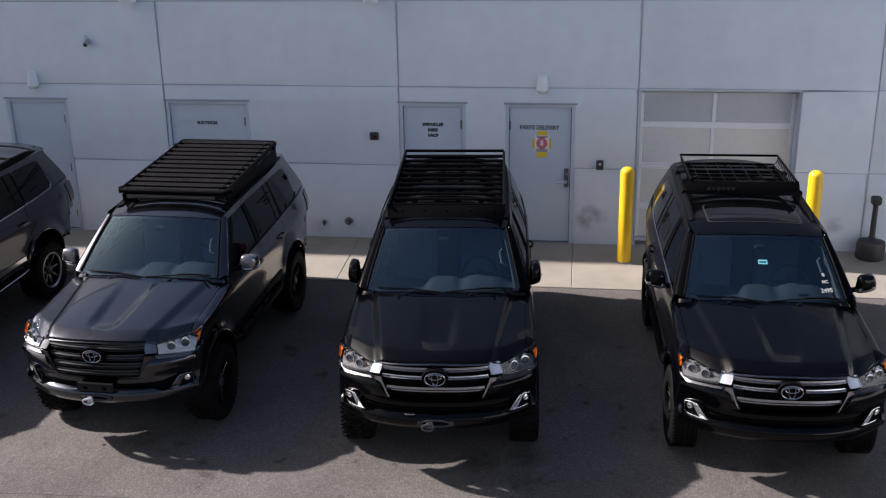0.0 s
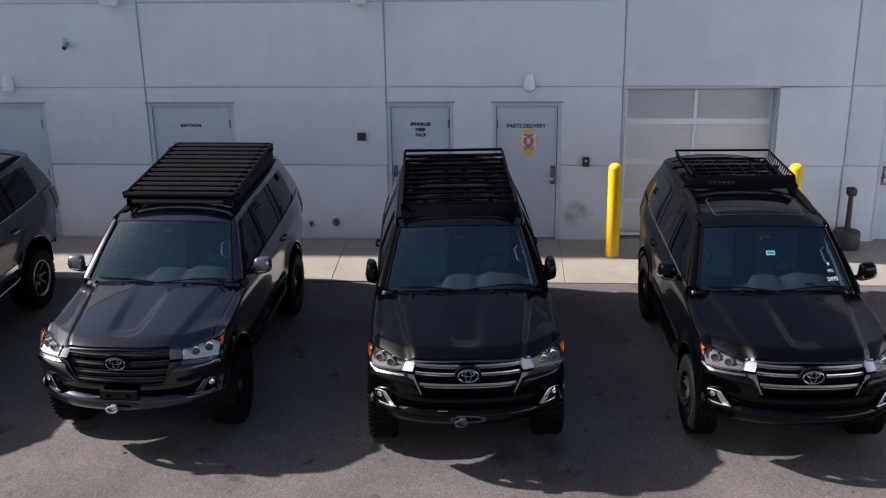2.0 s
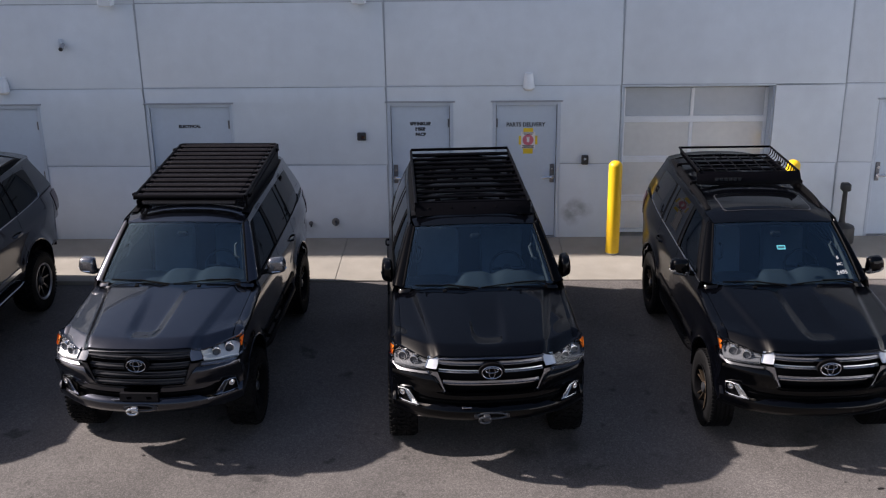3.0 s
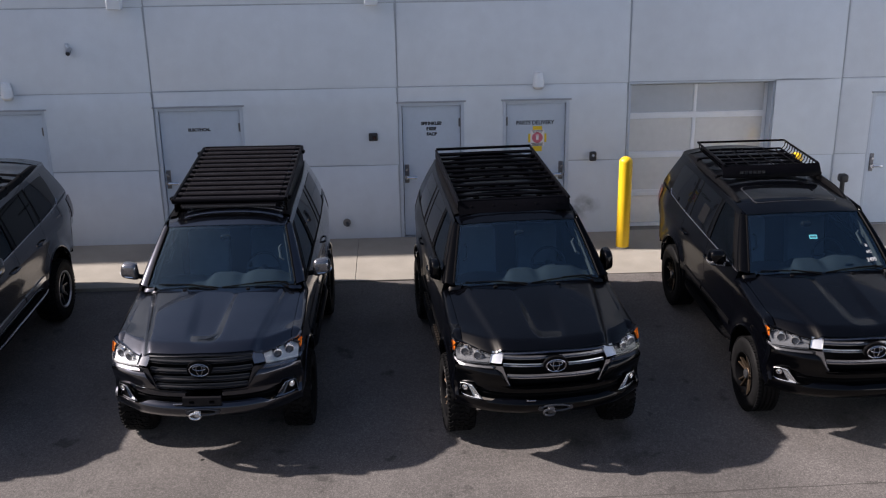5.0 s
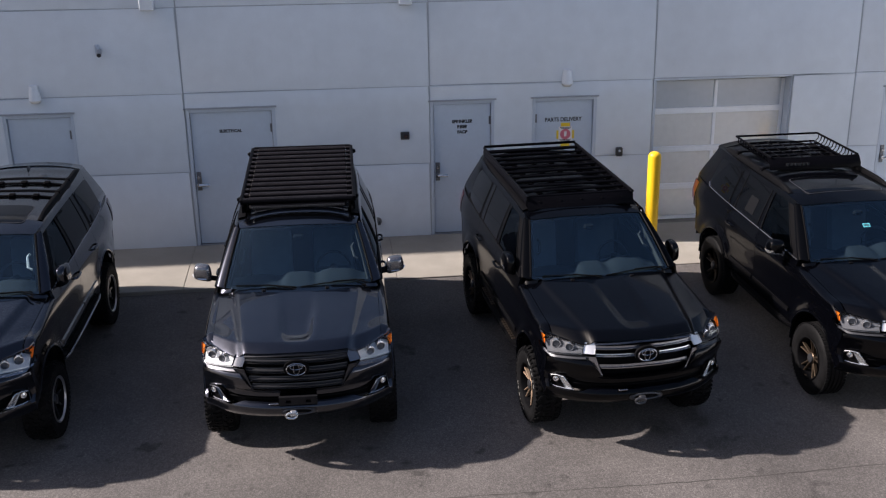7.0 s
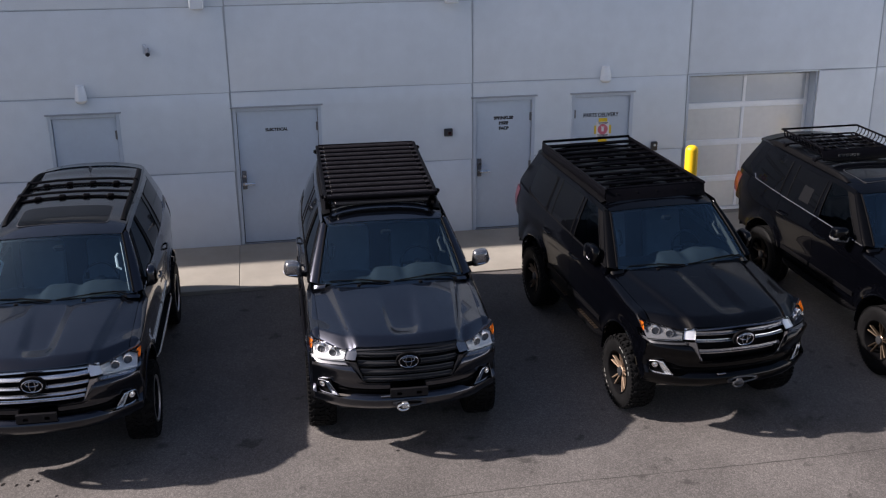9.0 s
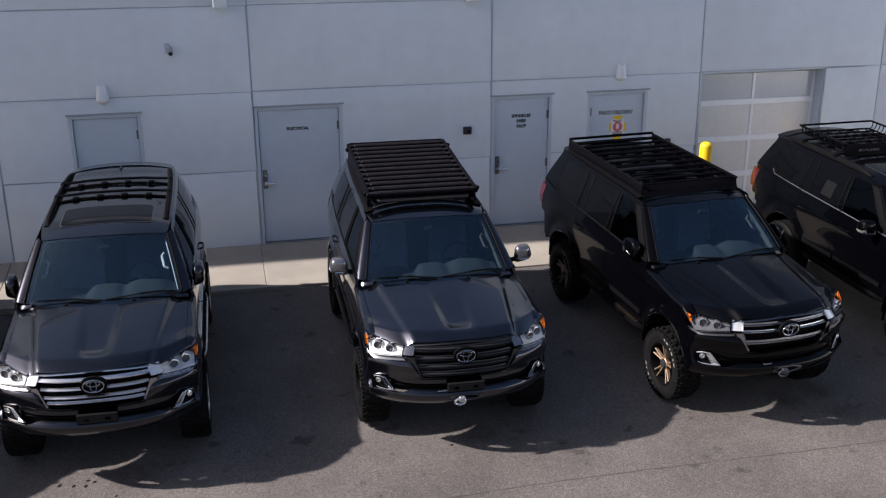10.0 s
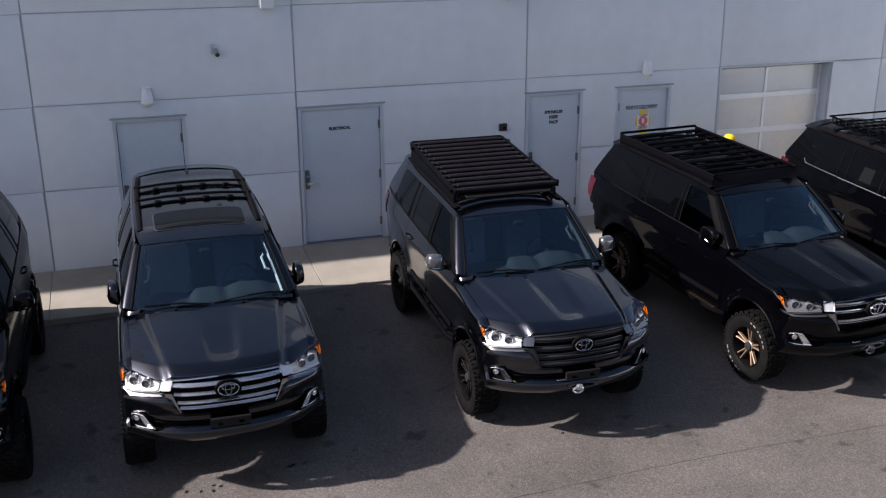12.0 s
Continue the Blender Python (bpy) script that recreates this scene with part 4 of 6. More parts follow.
        for yc in (AXLE_F, AXLE_R):
            def lip(bm, s=s, yc=yc):
                pts = []
                for k in range(19):
                    a = math.radians(16 + 168 * k / 18)
                    y, z = yc - (ARCH + 0.004) * math.cos(a), HUB + (ARCH + 0.004) * math.sin(a)
                    pts.append((s * (side_x(y, max(z, 0.47)) - 0.003), y, z))
                tube(bm, pts, 0.013, 6)
            part("arch_trim", cached("arch%d%.1f" % (s, yc), lip, P_), None, car)

        # glasshouse: pillars and roof side
        def a_pillar(bm, s=s):
            def P(u, v):
                ax, ay, az = screen_pt(1.0, v)
                y2 = lerp(1.555, 2.165, v)
                z2 = lerp(belt_z(1.6), roof_z(2.165) - 0.03, v)
                bx = house_x(y2, z2)
                mid = 1 - (1 - u) ** 1.6
                x = lerp(ax + 0.006, bx, mid ** 0.7)
                return (s * x, lerp(ay, y2, u), lerp(az, z2, u) + 0.012 * math.sin(math.pi * u))
            shell(bm, P if s > 0 else (lambda u, v: P(1 - u, v)), 8, 14, 0.02)
        part("a_pillar", cached("apillar%d" % s, a_pillar, P_ if P_ is not M_PAINT_BLACK else M_PAINT_PILLAR), None, car)

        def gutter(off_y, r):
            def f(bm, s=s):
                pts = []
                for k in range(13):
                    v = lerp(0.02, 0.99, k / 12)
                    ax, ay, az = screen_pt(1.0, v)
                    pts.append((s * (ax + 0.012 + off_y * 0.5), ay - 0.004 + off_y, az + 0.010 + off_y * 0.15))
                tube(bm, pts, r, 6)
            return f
        part("screen_moulding", cached("gutter%d" % s, gutter(0.0, 0.011), M_BLACKTRIM), None, car)
        # thin bright tube put in for the highlight that runs along the pillar paint
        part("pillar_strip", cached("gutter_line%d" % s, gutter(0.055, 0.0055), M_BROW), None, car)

        def roof_side(bm, s=s):
            def P(u, v):
                y = lerp(2.12, 4.62, u)
                zt = roof_z(y)
                z = lerp(zt - 0.055, zt, v)
                return (s * house_x(y, z), y, z)
            shell(bm, P if s > 0 else (lambda u, v: P(1 - u, v)), 24, 3, 0.0)
        part("roof_side", cached("roofside%d" % s, roof_side, P_), None, car)

        for y0, y1, y2, y3 in ((2.55, 2.66, 2.70, 2.62), (3.47, 3.56, 3.58, 3.52)):
            def b_pillars(bm, s=s, y0=y0, y1=y1, y2=y2, y3=y3):
                quad_patch(bm, s, ((y0, belt_z(y0)), (y1, belt_z(y1)), (y2, roof_z(y2) - 0.05), (y3, roof_z(y3) - 0.05)), 3, 6, house_x, off=-0.002, thick=0.01)
            part("door_pillar", cached("bpillars%d%.1f" % (s, y0), b_pillars, M_PAINT_BLACK), None, car)

        def d_pillar(bm, s=s):
            quad_patch(bm, s, ((4.28, belt_z(4.28)), (4.84, 1.28), (4.62, roof_z(4.62) - 0.05), (4.30, roof_z(4.3) - 0.05)), 8, 8, house_x, thick=0.01)
        part("d_pillar", cached("dpillar%d" % s, d_pillar, P_), None, car)

        def frames(bm, s=s):
            quad_patch(bm, s, ((1.53, belt_z(1.53)), (1.68, belt_z(1.68)), (2.27, roof_z(2.27) - 0.05), (2.14, roof_z(2.14) - 0.02)), 3, 10, house_x, off=-0.004)
        part("window_frame", cached("wframe%d" % s, frames, M_BLACKTRIM), None, car)

        # windows
        def w_front(bm, s=s):
            quad_patch(bm, s, ((1.66, belt_z(1.66) + 0.004), (2.56, belt_z(2.56) + 0.004), (2.63, roof_z(2.6) - 0.05), (2.25, roof_z(2.25) - 0.048)), 10, 10, house_x, off=-0.006)
        part("front_window", cached("wfront%d" % s, w_front, M_GLASS_SIDE), None, car)

        def w_rear(bm, s=s):
            quad_patch(bm, s, ((2.66, belt_z(2.66) + 0.004), (3.33, belt_z(3.33) + 0.004), (3.38, roof_z(3.4) - 0.055), (2.70, roof_z(2.7) - 0.055)), 10, 10, house_x, off=0.0)
        part("rear_window", cached("wrear%d" % s, w_rear, M_GLASS_DARK), None, car)

        def w_vent(bm, s=s):
            quad_patch(bm, s, ((3.35, belt_z(3.35) + 0.004), (3.475, belt_z(3.47) + 0.004), (3.525, roof_z(3.5) - 0.055), (3.40, roof_z(3.4) - 0.055)), 3, 10, house_x, off=0.0)
        part("vent_window", cached("wvent%d" % s, w_vent, M_GLASS_DARK), None, car)

        def w_quarter(bm, s=s):
            quad_patch(bm, s, ((3.56, belt_z(3.56) + 0.01), (4.30, belt_z(4.3) + 0.03), (4.31, roof_z(4.3) - 0.075), (3.58, roof_z(3.58) - 0.058)), 12, 10, house_x, off=0.0025, rounding=1)
        part("quarter_window", cached("wquarter%d" % s, w_quarter, M_GLASS_DARK), None, car)

        def quarter_back(bm, s=s):
            quad_patch(bm, s, ((3.54, belt_z(3.54) - 0.004), (4.34, belt_z(4.3) - 0.004), (4.34, roof_z(4.3) - 0.05), (3.56, roof_z(3.58) - 0.05)), 10, 8, house_x, off=-0.002)
        part("quarter_frame", cached("wqback%d" % s, quarter_back, P_), None, car)

        def q_trim(bm, s=s):
            tube(bm, [(s * (house_x(y, belt_z(y) + 0.006) + 0.003), y, belt_z(y) + 0.004) for y in [3.52, 3.7, 3.9, 4.1, 4.26]] + [(s * (house_x(4.32, 1.36) + 0.003), 4.325, 1.36)], 0.010, 6)
        part("belt_trim", cached("qtrim%d" % s, q_trim, bright), None, car)

        for name, y0, y1 in (("front", 1.69, 2.265), ("middle", 2.555, 2.625), ("middle_rear", 2.665, 2.700), ("rear", 3.345, 3.395), ("rear_last", 3.545, 3.570)):
            def strip(bm, s=s, y0=y0, y1=y1):
                pts = []
                for k in range(9):
                    y = lerp(y0, y1, k / 8)
                    z = lerp(belt_z(y) + 0.005, roof_z(y) - 0.052, k / 8)
                    pts.append((s * (house_x(y, z) + 0.003), y, z))
                tube(bm, pts, 0.0045, 6)
            part("window_strip", cached("strip_%s%d" % (name, s), strip, M_STRIP), None, car)

        # door mirror
        mx, mw, my = cfg.get("mirror_at", (1.085, 0.102, 1.80))
        big = 1.22 if mw < 0.08 else 1.0

        def mirror_shell(bm, s=s):
            def P(u, v):
                a, b = 2 * math.pi * u, math.pi * (v - 0.5)
                c = math.cos(b)
                e = lambda t, p: math.copysign(abs(t) ** p, t)
                px, pz = e(math.cos(a), 0.50) * e(c, 0.5), e(math.sin(a), 0.50) * e(c, 0.5)
                py = e(math.sin(b), 0.8)
                taper = (1 - 0.10 * pz) * (1 - 0.12 * max(px, 0) * max(pz, 0))
                return (s * (mx + mw * px * taper), my + (0.175 - mw) * big * py - 0.02 * px * (py < 0) + 0.03 * px, 1.335 + big * 0.097 * pz - 0.012 * px * pz + 0.010 * px)
            shell(bm, P, 24, 10)
        mir = part("mirror", cached("mirror%d%.3f" % (s, mx), mirror_shell, cfg["mirror"]), None, car, cfg.get("mirror_label", ""))
        if cfg.get("cap"):
            def cap(bm, s=s):
                def P(u, v):
                    a, b = math.pi * (1.06 + 0.88 * u), math.pi * (-0.40 + 0.55 * v)
                    c = math.cos(b)
                    e = lambda t, p: math.copysign(abs(t) ** p, t)
                    px, pz = e(math.cos(a), 0.50) * e(c, 0.5), e(math.sin(a), 0.50) * e(c, 0.5)
                    py = e(math.sin(b), 0.8)
                    return (s * (mx + mw * 1.03 * px * (1 - 0.10 * pz)), my + 1.03 * (0.175 - mw) * py - 0.02 * px * (py < 0) + 0.03 * px, 1.340 + 0.100 * pz - 0.012 * px * pz + 0.010 * px)
                shell(bm, P, 14, 8)
            part("lower_cap", cached("mirror_cap%d" % s, cap, M_FOGCHROME), None, mir, "chrome lower mirror cap")
        part("arm", cached("mirror_arm%d%.3f" % (s, mx), lambda bm, s=s: tube(bm, [(s * 0.87, 1.78, 1.262), (s * 0.93, my, 1.25), (s * max(0.96, mx - 0.06), my, 1.268)], 0.030, 8), M_BLACKTRIM), None, mir)
        part("mirror_glass", cached("mirror_glass%d%.3f" % (s, mx), lambda bm, s=s: box(bm, (s * (mx - mw * 0.7), my + 0.150 - mw, 1.275), (s * (mx + mw * 0.6), my + 0.172 - mw, 1.40), 0.03), M_CHROME), None, mir)
        part("signal_strip", cached("mirror_signal%d%.3f%.3f" % (s, mx, cfg.get("strip", 0.008)), lambda bm, s=s: tube(bm, [(s * (mx - mw * 0.45), my - (0.168 - mw) - 0.0, 1.275), (s * (mx + mw * 0.3), my - (0.160 - mw), 1.278), (s * (mx + mw * 0.85), my - (0.13 - mw), 1.292), (s * (mx + mw * 1.02), my, 1.31)], cfg.get("strip", 0.008), 6), M_CHROME), None, mir)

        # running board, or a tubular rock slider
        if cfg.get("slider"):
            def slider(bm, s=s):
                tube(bm, [(s * 0.84, 1.40, 0.50), (s * 0.95, 1.47, 0.475), (s * 0.985, 1.60, 0.47), (s * 0.985, 3.10, 0.47), (s * 0.95, 3.24, 0.475), (s * 0.84, 3.30, 0.50)], 0.030, 10)
                tube(bm, [(s * 0.87, 1.50, 0.49), (s * 0.87, 3.22, 0.49)], 0.030, 10)
            sl = part("rock_slider", cached("slider%d" % s, slider, M_RACK), None, car, "black tubular side step")
            for yy in (1.75, 2.15, 2.55, 2.95):
                part("cross_tube", cached("slide_tube%d%.2f" % (s, yy), lambda bm, yy=yy, s=s: tube(bm, [(s * 0.80, yy, 0.50), (s * 0.98, yy, 0.47)], 0.022, 8), M_RACK), None, sl)
        else:
            def board(bm, s=s):
                def P(u, v):
                    y = lerp(1.42, 3.30, u)
                    k = 1 - abs(2 * u - 1) ** 8 * 0.8
                    return (s * lerp(0.86, 0.86 + 0.145 * k, v), y, 0.462 + 0.004 * math.sin(v * 3.1))
                shell(bm, P if s < 0 else (lambda u, v: P(1 - u, v)), 24, 4, 0.04)
            rb = part("running_board", cached("board%d" % s, board, M_BLACKTRIM), None, car)
            if cfg.get("board_edge"):
                part("board_edge", cached("board_edge%d" % s, lambda bm, s=s: tube(bm, [(s * 0.98, 1.47, 0.462), (s * 1.003, 1.60, 0.464), (s * 1.006, 2.36, 0.464), (s * 1.003, 3.12, 0.464), (s * 0.98, 3.25, 0.462)], 0.012, 6), M_BAR), None, rb, "bright metal board edge")
            for ya, yb in ((1.62, 2.20), (2.60, 3.15)):
                def tread(bm, ya=ya, yb=yb, s=s):
                    n = 9
                    for k in range(n):
                        for j in range(3):
                            y = lerp(ya, yb, (k + 0.5) / n)
                            x = s * (0.905 + 0.03 * j)
                            box(bm, (x - 0.011, y - 0.022, 0.460), (x + 0.011, y + 0.022, 0.471))
                part("step_pad", cached("tread%d%.1f" % (s, ya), tread, cfg.get("step", M_RUBBER)), None, rb)

        # headlight
        def lamp_pt(u, v):
            x = lerp(lerp(0.640, 0.606, v), 0.968, u ** 0.92)
            zb = lerp(0.952, 0.905, u) + 0.012 * smooth(u, 0.86, 1.0)
            zt = lerp(1.056, 1.064, u) + 0.026 * smooth(u, 0.84, 1.0)
            y = lerp(nose(x) + 0.045, brow_y(x), v ** 1.15)
            return (x, y, lerp(zb, zt, v))
        def lamp_house(bm, s=s):
            def P(u, v):
                x, y, z = lamp_pt(0.90 * u, v)
                step = 0.012 * (int(v * 4.999) % 2)
                return (s * (x - 0.006), y + 0.014 + 0.045 * v + step, z)
            shell(bm, P if s < 0 else (lambda u, v: P(1 - u, v)), 24, 10, 0.0)
        hl = part("headlight", cached("hl_house%d" % s + cfg["lamp_mat"].name, lamp_house, cfg["lamp_mat"]), None, car)
        for k, (lx, lz, lr) in enumerate(((0.735, 1.010, 0.038), (0.842, 1.008, 0.041))):
            def proj(bm, lx=lx, lz=lz, lr=lr, s=s):
                b = bmesh.new()
                lathe(b, [(lr + 0.008, -0.03), (lr + 0.007, 0.022), (lr, 0.024), (lr - 0.004, 0.006)], 20)
                bmesh.ops.transform(b, matrix=Matrix.Translation((s * lx, lerp(nose(lx) + 0.045, brow_y(lx), 0.5) + 0.022, lz)) @ pose(0, 0, 0, 0, 0, -90 + s * 22), verts=b.verts)
                join(bm, b)
                b = bmesh.new()
                lathe(b, [(lr - 0.003, 0.006), (lr * 0.8, 0.011), (lr * 0.45, 0.014), (0.001, 0.015)], 20, mat=0)
                bmesh.ops.transform(b, matrix=Matrix.Translation((s * lx, lerp(nose(lx) + 0.045, brow_y(lx), 0.5) + 0.022, lz)) @ pose(0, 0, 0, 0, 0, -90 + s * 22), verts=b.verts)
                join(bm, b, 1)
            part("projector", cached("proj%d%d" % (s, k), proj, [M_BAR, M_REFLECTOR_DARK]), None, hl)

        def drl(bm, s=s):
            tube(bm, [(s * x, nose(x) + 0.068, 0.966 - 0.13 * (x - 0.64)) for x in [0.65 + 0.028 * k for k in range(11)]], 0.009, 6)
        part("lower_strip", cached("drl%d" % s, drl, cfg["lamp_mat"]), None, hl)

        def amber(bm, s=s):
            def P(u, v):
                x, y, z = lamp_pt(lerp(lerp(0.925, 0.875, v), lerp(0.965, 0.985, v), u), lerp(0.46, 0.90, v))
                return (s * (x + 0.003), y - 0.004, z)
            shell(bm, P if s < 0 else (lambda u, v: P(1 - u, v)), 6, 8, 0.012)
        part("turn_signal", cached("amber%d" % s, amber, M_AMBER), None, hl, "amber side signal")

        def cover(bm, s=s):
            def P(u, v):
                x, y, z = lamp_pt(u, v)
                return (s * x, y, z)
            shell(bm, P if s < 0 else (lambda u, v: P(1 - u, v)), 16, 6)
        c = part("lamp_cover", cached("hlcover%d" % s, cover, M_GLASS_LAMP), None, hl, "clear lamp cover")
        c.visible_shadow = False

        def lamp_cap(bm, s=s):
            def P(u, v):
                x, y, z = lamp_pt(lerp(0.0, 1.0, u), 1.0)
                k = smooth(u, 0.75, 1.0)
                return (s * (x - lerp(0.020, 0.055, k) * v), y + lerp(0.05, 0.12, k) * v, z + 0.001 + 0.004 * v)
            shell(bm, P if s < 0 else (lambda u, v: P(1 - u, v)), 14, 3, 0.01)
        part("lamp_surround", cached("lampcap%d" % s, lamp_cap, P_), None, car)

        # bright bridge between headlight and grille, running down the grille's side
        def bridge_piece(za, xa0, xa1, zb, xb0, xb1, lean):
            def f(bm, s=s):
                def P(u, v):
                    x = lerp(lerp(xa0, xa1, u), lerp(xb0, xb1, u), v)
                    z = lerp(za, zb, v)
                    return (s * x, nose(x) + 0.022 + lean * v + 0.005 * abs(2 * u - 1) ** 3, z)
                shell(bm, P if s < 0 else (lambda u, v: P(1 - u, v)), 6, 6, 0.012)
            return f
        gb = part("grille_bridge", cached("bridge%d" % s, bridge_piece(0.984, 0.530, 0.636, 1.074, 0.492, 0.600, 0.082), cfg["bridge"]), None, car, cfg["bright_label"])
        part("leg", cached("leg%d" % s, bridge_piece(0.752, 0.448, 0.456, 0.962, 0.518, 0.625, 0.0), cfg["leg"]), None, gb)

        def brow(bm, s=s):
            def P(u, v):
                x = lerp(0.585, 0.962, u)
                z0 = lerp(0.936, 0.893, u) + 0.03 * smooth(u, 0.85, 1.0)
                return (s * x, nose(x) + 0.014 + 0.038 * v + 0.07 * smooth(u, 0.8, 1), lerp(z0 - 0.014, z0 + 0.007, v))
            shell(bm, P if s < 0 else (lambda u, v: P(1 - u, v)), 14, 3, 0.02)
        part("brow_trim", cached("brow%d" % s, brow, cfg["brow"]), None, car)

        # fog light
        def bezel(bm, s=s):
            def pt(x, z):
                return (s * x, nose(x) + 0.026 + 0.02 * smooth(x, 0.8, 0.93), z)
            tube(bm, [pt(0.700, 0.563), pt(0.78, 0.560), pt(0.85, 0.560), pt(0.893, 0.566), pt(0.904, 0.62), pt(0.900, 0.678), pt(0.86, 0.692), pt(0.80, 0.692), pt(0.752, 0.625)], 0.0058, 6, closed=True)

            def W(u, v):
                x = lerp(lerp(0.708, 0.800, v), lerp(0.772, 0.834, v), u)
                z = lerp(0.566, 0.688, v)
                return (s * x, nose(x) + 0.030 + 0.016 * u, z)
            shell(bm, W if s < 0 else (lambda u, v: W(1 - u, v)), 4, 4, 0.01)
        fog = part("fog_light", cached("fogbezel%d" % s, bezel, cfg["fog"]), None, car, cfg["bright_label"])

        def fogcore(bm, s=s):
            def P(u, v):
                x = lerp(lerp(0.69, 0.78, v), 0.922, u)
                z = lerp(0.545, 0.70, v)
                return (s * x, nose(x) + 0.052 + 0.01 * smooth(x, 0.8, 0.93), z)
            shell(bm, P if s < 0 else (lambda u, v: P(1 - u, v)), 6, 3, 0.0)
        part("recess", cached("fogcore%d" % s, fogcore, M_BLACKTRIM), None, fog)

        def foglens(bm, s=s):
            b = bmesh.new()
            lathe(b, [(0.031, -0.01), (0.031, 0.010), (0.024, 0.012), (0.022, 0.004), (0.015, 0.010), (0.001, 0.012)], 18)
            bmesh.ops.transform(b, matrix=Matrix.Translation((s * 0.858, nose(0.858) + 0.040, 0.648)) @ pose(0, 0, 0, 0, 0, -90 + s * 32), verts=b.verts)
            join(bm, b)
        part("lens", cached("foglens%d" % s, foglens, M_CHROME), None, fog)

        # tail light
        def tail(bm, s=s):
            def P(u, v):
                y = lerp(lerp(4.70, 4.66, v), 4.875, u)
                z = lerp(1.02, 1.245, v)
                return (s * (side_x(y, z) + 0.008), y, z)
            shell(bm, P if s > 0 else (lambda u, v: P(1 - u, v)), 5, 6, 0.03)
        part("tail_light", cached("tail%d" % s, tail, M_TAIL), None, car, "red wraparound tail light")

        def reverse(bm, s=s):
            def P(u, v):
                y = lerp(4.72, 4.875, u)
                z = lerp(0.955, 1.015, v)
                return (s * (side_x(y, z) + 0.008), y, z)
            shell(bm, P if s > 0 else (lambda u, v: P(1 - u, v)), 4, 2, 0.03)
        part("reverse_light", cached("reverse%d" % s, reverse, M_TAIL), None, car)

        # mud flaps
        for yc in (AXLE_F, AXLE_R):
            part("mud_flap", cached("flap%d%.1f" % (s, yc), lambda bm, s=s, yc=yc: box(bm, (s * 0.72, yc + 0.475, 0.20), (s * 0.955, yc + 0.49, 0.58), 0.01), M_BLACKTRIM), None, car)

        if cfg["rack"] in ("platform", "tube"):
            def ditch(bm, s=s):
                def P(u, v):
                    y = lerp(2.30, 4.52, u)
                    x = house_x(y, roof_z(y)) - lerp(0.10, 0.012, v)
                    return (s * x, y, roof_top(x, y) + 0.004 * math.sin(math.pi * v) + 0.003)
                shell(bm, P if s > 0 else (lambda u, v: P(1 - u, v)), 24, 4, 0.004)
            part("roof_moulding", cached("ditch%d" % s, ditch, M_BLACKTRIM), None, car)

        # roof rail
        if cfg["rack"] in ("bars", "basket"):
            def rail(bm, s=s):
                def P(u, v):
                    y = lerp(2.40, 4.46, u)
                    xm = house_x(y, roof_z(y)) - 0.060
                    h = 0.058 * (1 - abs(2 * u - 1) ** 7) + 0.002
                    prof = [(-0.032, -0.012), (-0.026, 0.55), (-0.016, 0.95), (0.0, 1.0), (0.016, 0.95), (0.026, 0.55), (0.032, -0.012)]
                    k = v * 6
                    i = min(int(k), 5)
                    f = k - i
                    dx, dz = lerp(prof[i][0], prof[i + 1][0], f), lerp(prof[i][1], prof[i + 1][1], f)
                    return (s * (xm + dx), y, roof_top(xm + dx, y) + dz * h)
                shell(bm, P if s > 0 else (lambda u, v: P(1 - u, v)), 24, 12)
            part("roof_rail", cached("rail%d" % s, rail, M_BLACKTRIM), None, car, "black raised roof rail")

    # --- roof
    def roof(bm):
        def P(u, v):
            y = lerp(2.10, 4.66, v)
            half = house_x(y, roof_z(y)) + 0.001
            x = (2 * u - 1) * half
            yy = y + 0.075 * (x / 0.66) ** 2 * (1 - v) - 0.035 * (1 - v) * (1 - (x / 0.66) ** 2)
            z = roof_top(x, yy)
            # pressed ribs behind the sunroof
            if 3.0 < yy < 4.5 and abs(x) < 0.56:
                z -= 0.008 * (0.5 + 0.5 * math.sin(yy * 14)) * smooth(abs(x), 0.56, 0.5)
            k = smooth(v, 0.0, 0.15)
            sx, sy, sz = screen_pt(2 * u - 1, 1.0)
            return (lerp(sx * 1.005, x, k), lerp(sy - 0.004, yy, k), lerp(sz + 0.006, z, k))
        shell(bm, P, 30, 70, 0.006)
    part("roof", cached("roof", roof, P_), None, car)
    if cfg["rack"] in ("bars", "basket"):
        def sun_roof(off, gx, y0, y1):
            def f(bm):
                def P(u, v):
                    cu, cv = 2 * u - 1, 2 * v - 1
                    m_ = max(abs(cu), abs(cv))
                    k = (abs(cu) ** 14 + abs(cv) ** 14) ** (1 / 14) if m_ else 1
                    cu, cv = (cu * m_ / k, cv * m_ / k) if m_ else (0, 0)
                    x, y = gx * cu, lerp(y0, y1, (cv + 1) / 2)
                    return (x, y, roof_top(x, y) + off)
                shell(bm, P, 16, 10, 0.006)
            return f
        sr = part("sunroof", cached("sunroof_seal", sun_roof(0.001, 0.505, 2.275, 2.825), M_GUNMETAL), None, car, "dark glass sunroof with a bright seal")
        part("glass_panel", cached("sunroof_glass", sun_roof(0.005, 0.492, 2.288, 2.813), M_GLASS_DARK), None, sr)

    part("antenna_fin", cached("fin", lambda bm: shell(bm, lambda u, v: ((0.028 * math.sin(math.pi * u) * (1 if v < 0.5 else -1)) * (1 - abs(2 * v - 1)) * 0 + (v - 0.5) * 0.05 * math.sin(math.pi * u), 4.30 + 0.17 * u, roof_top(0, 4.35) + 0.058 * math.sin(math.pi * min(1, u * 1.15)) * (1 - abs(2 * v - 1)) - 0.004), 10, 8), P_), None, car)
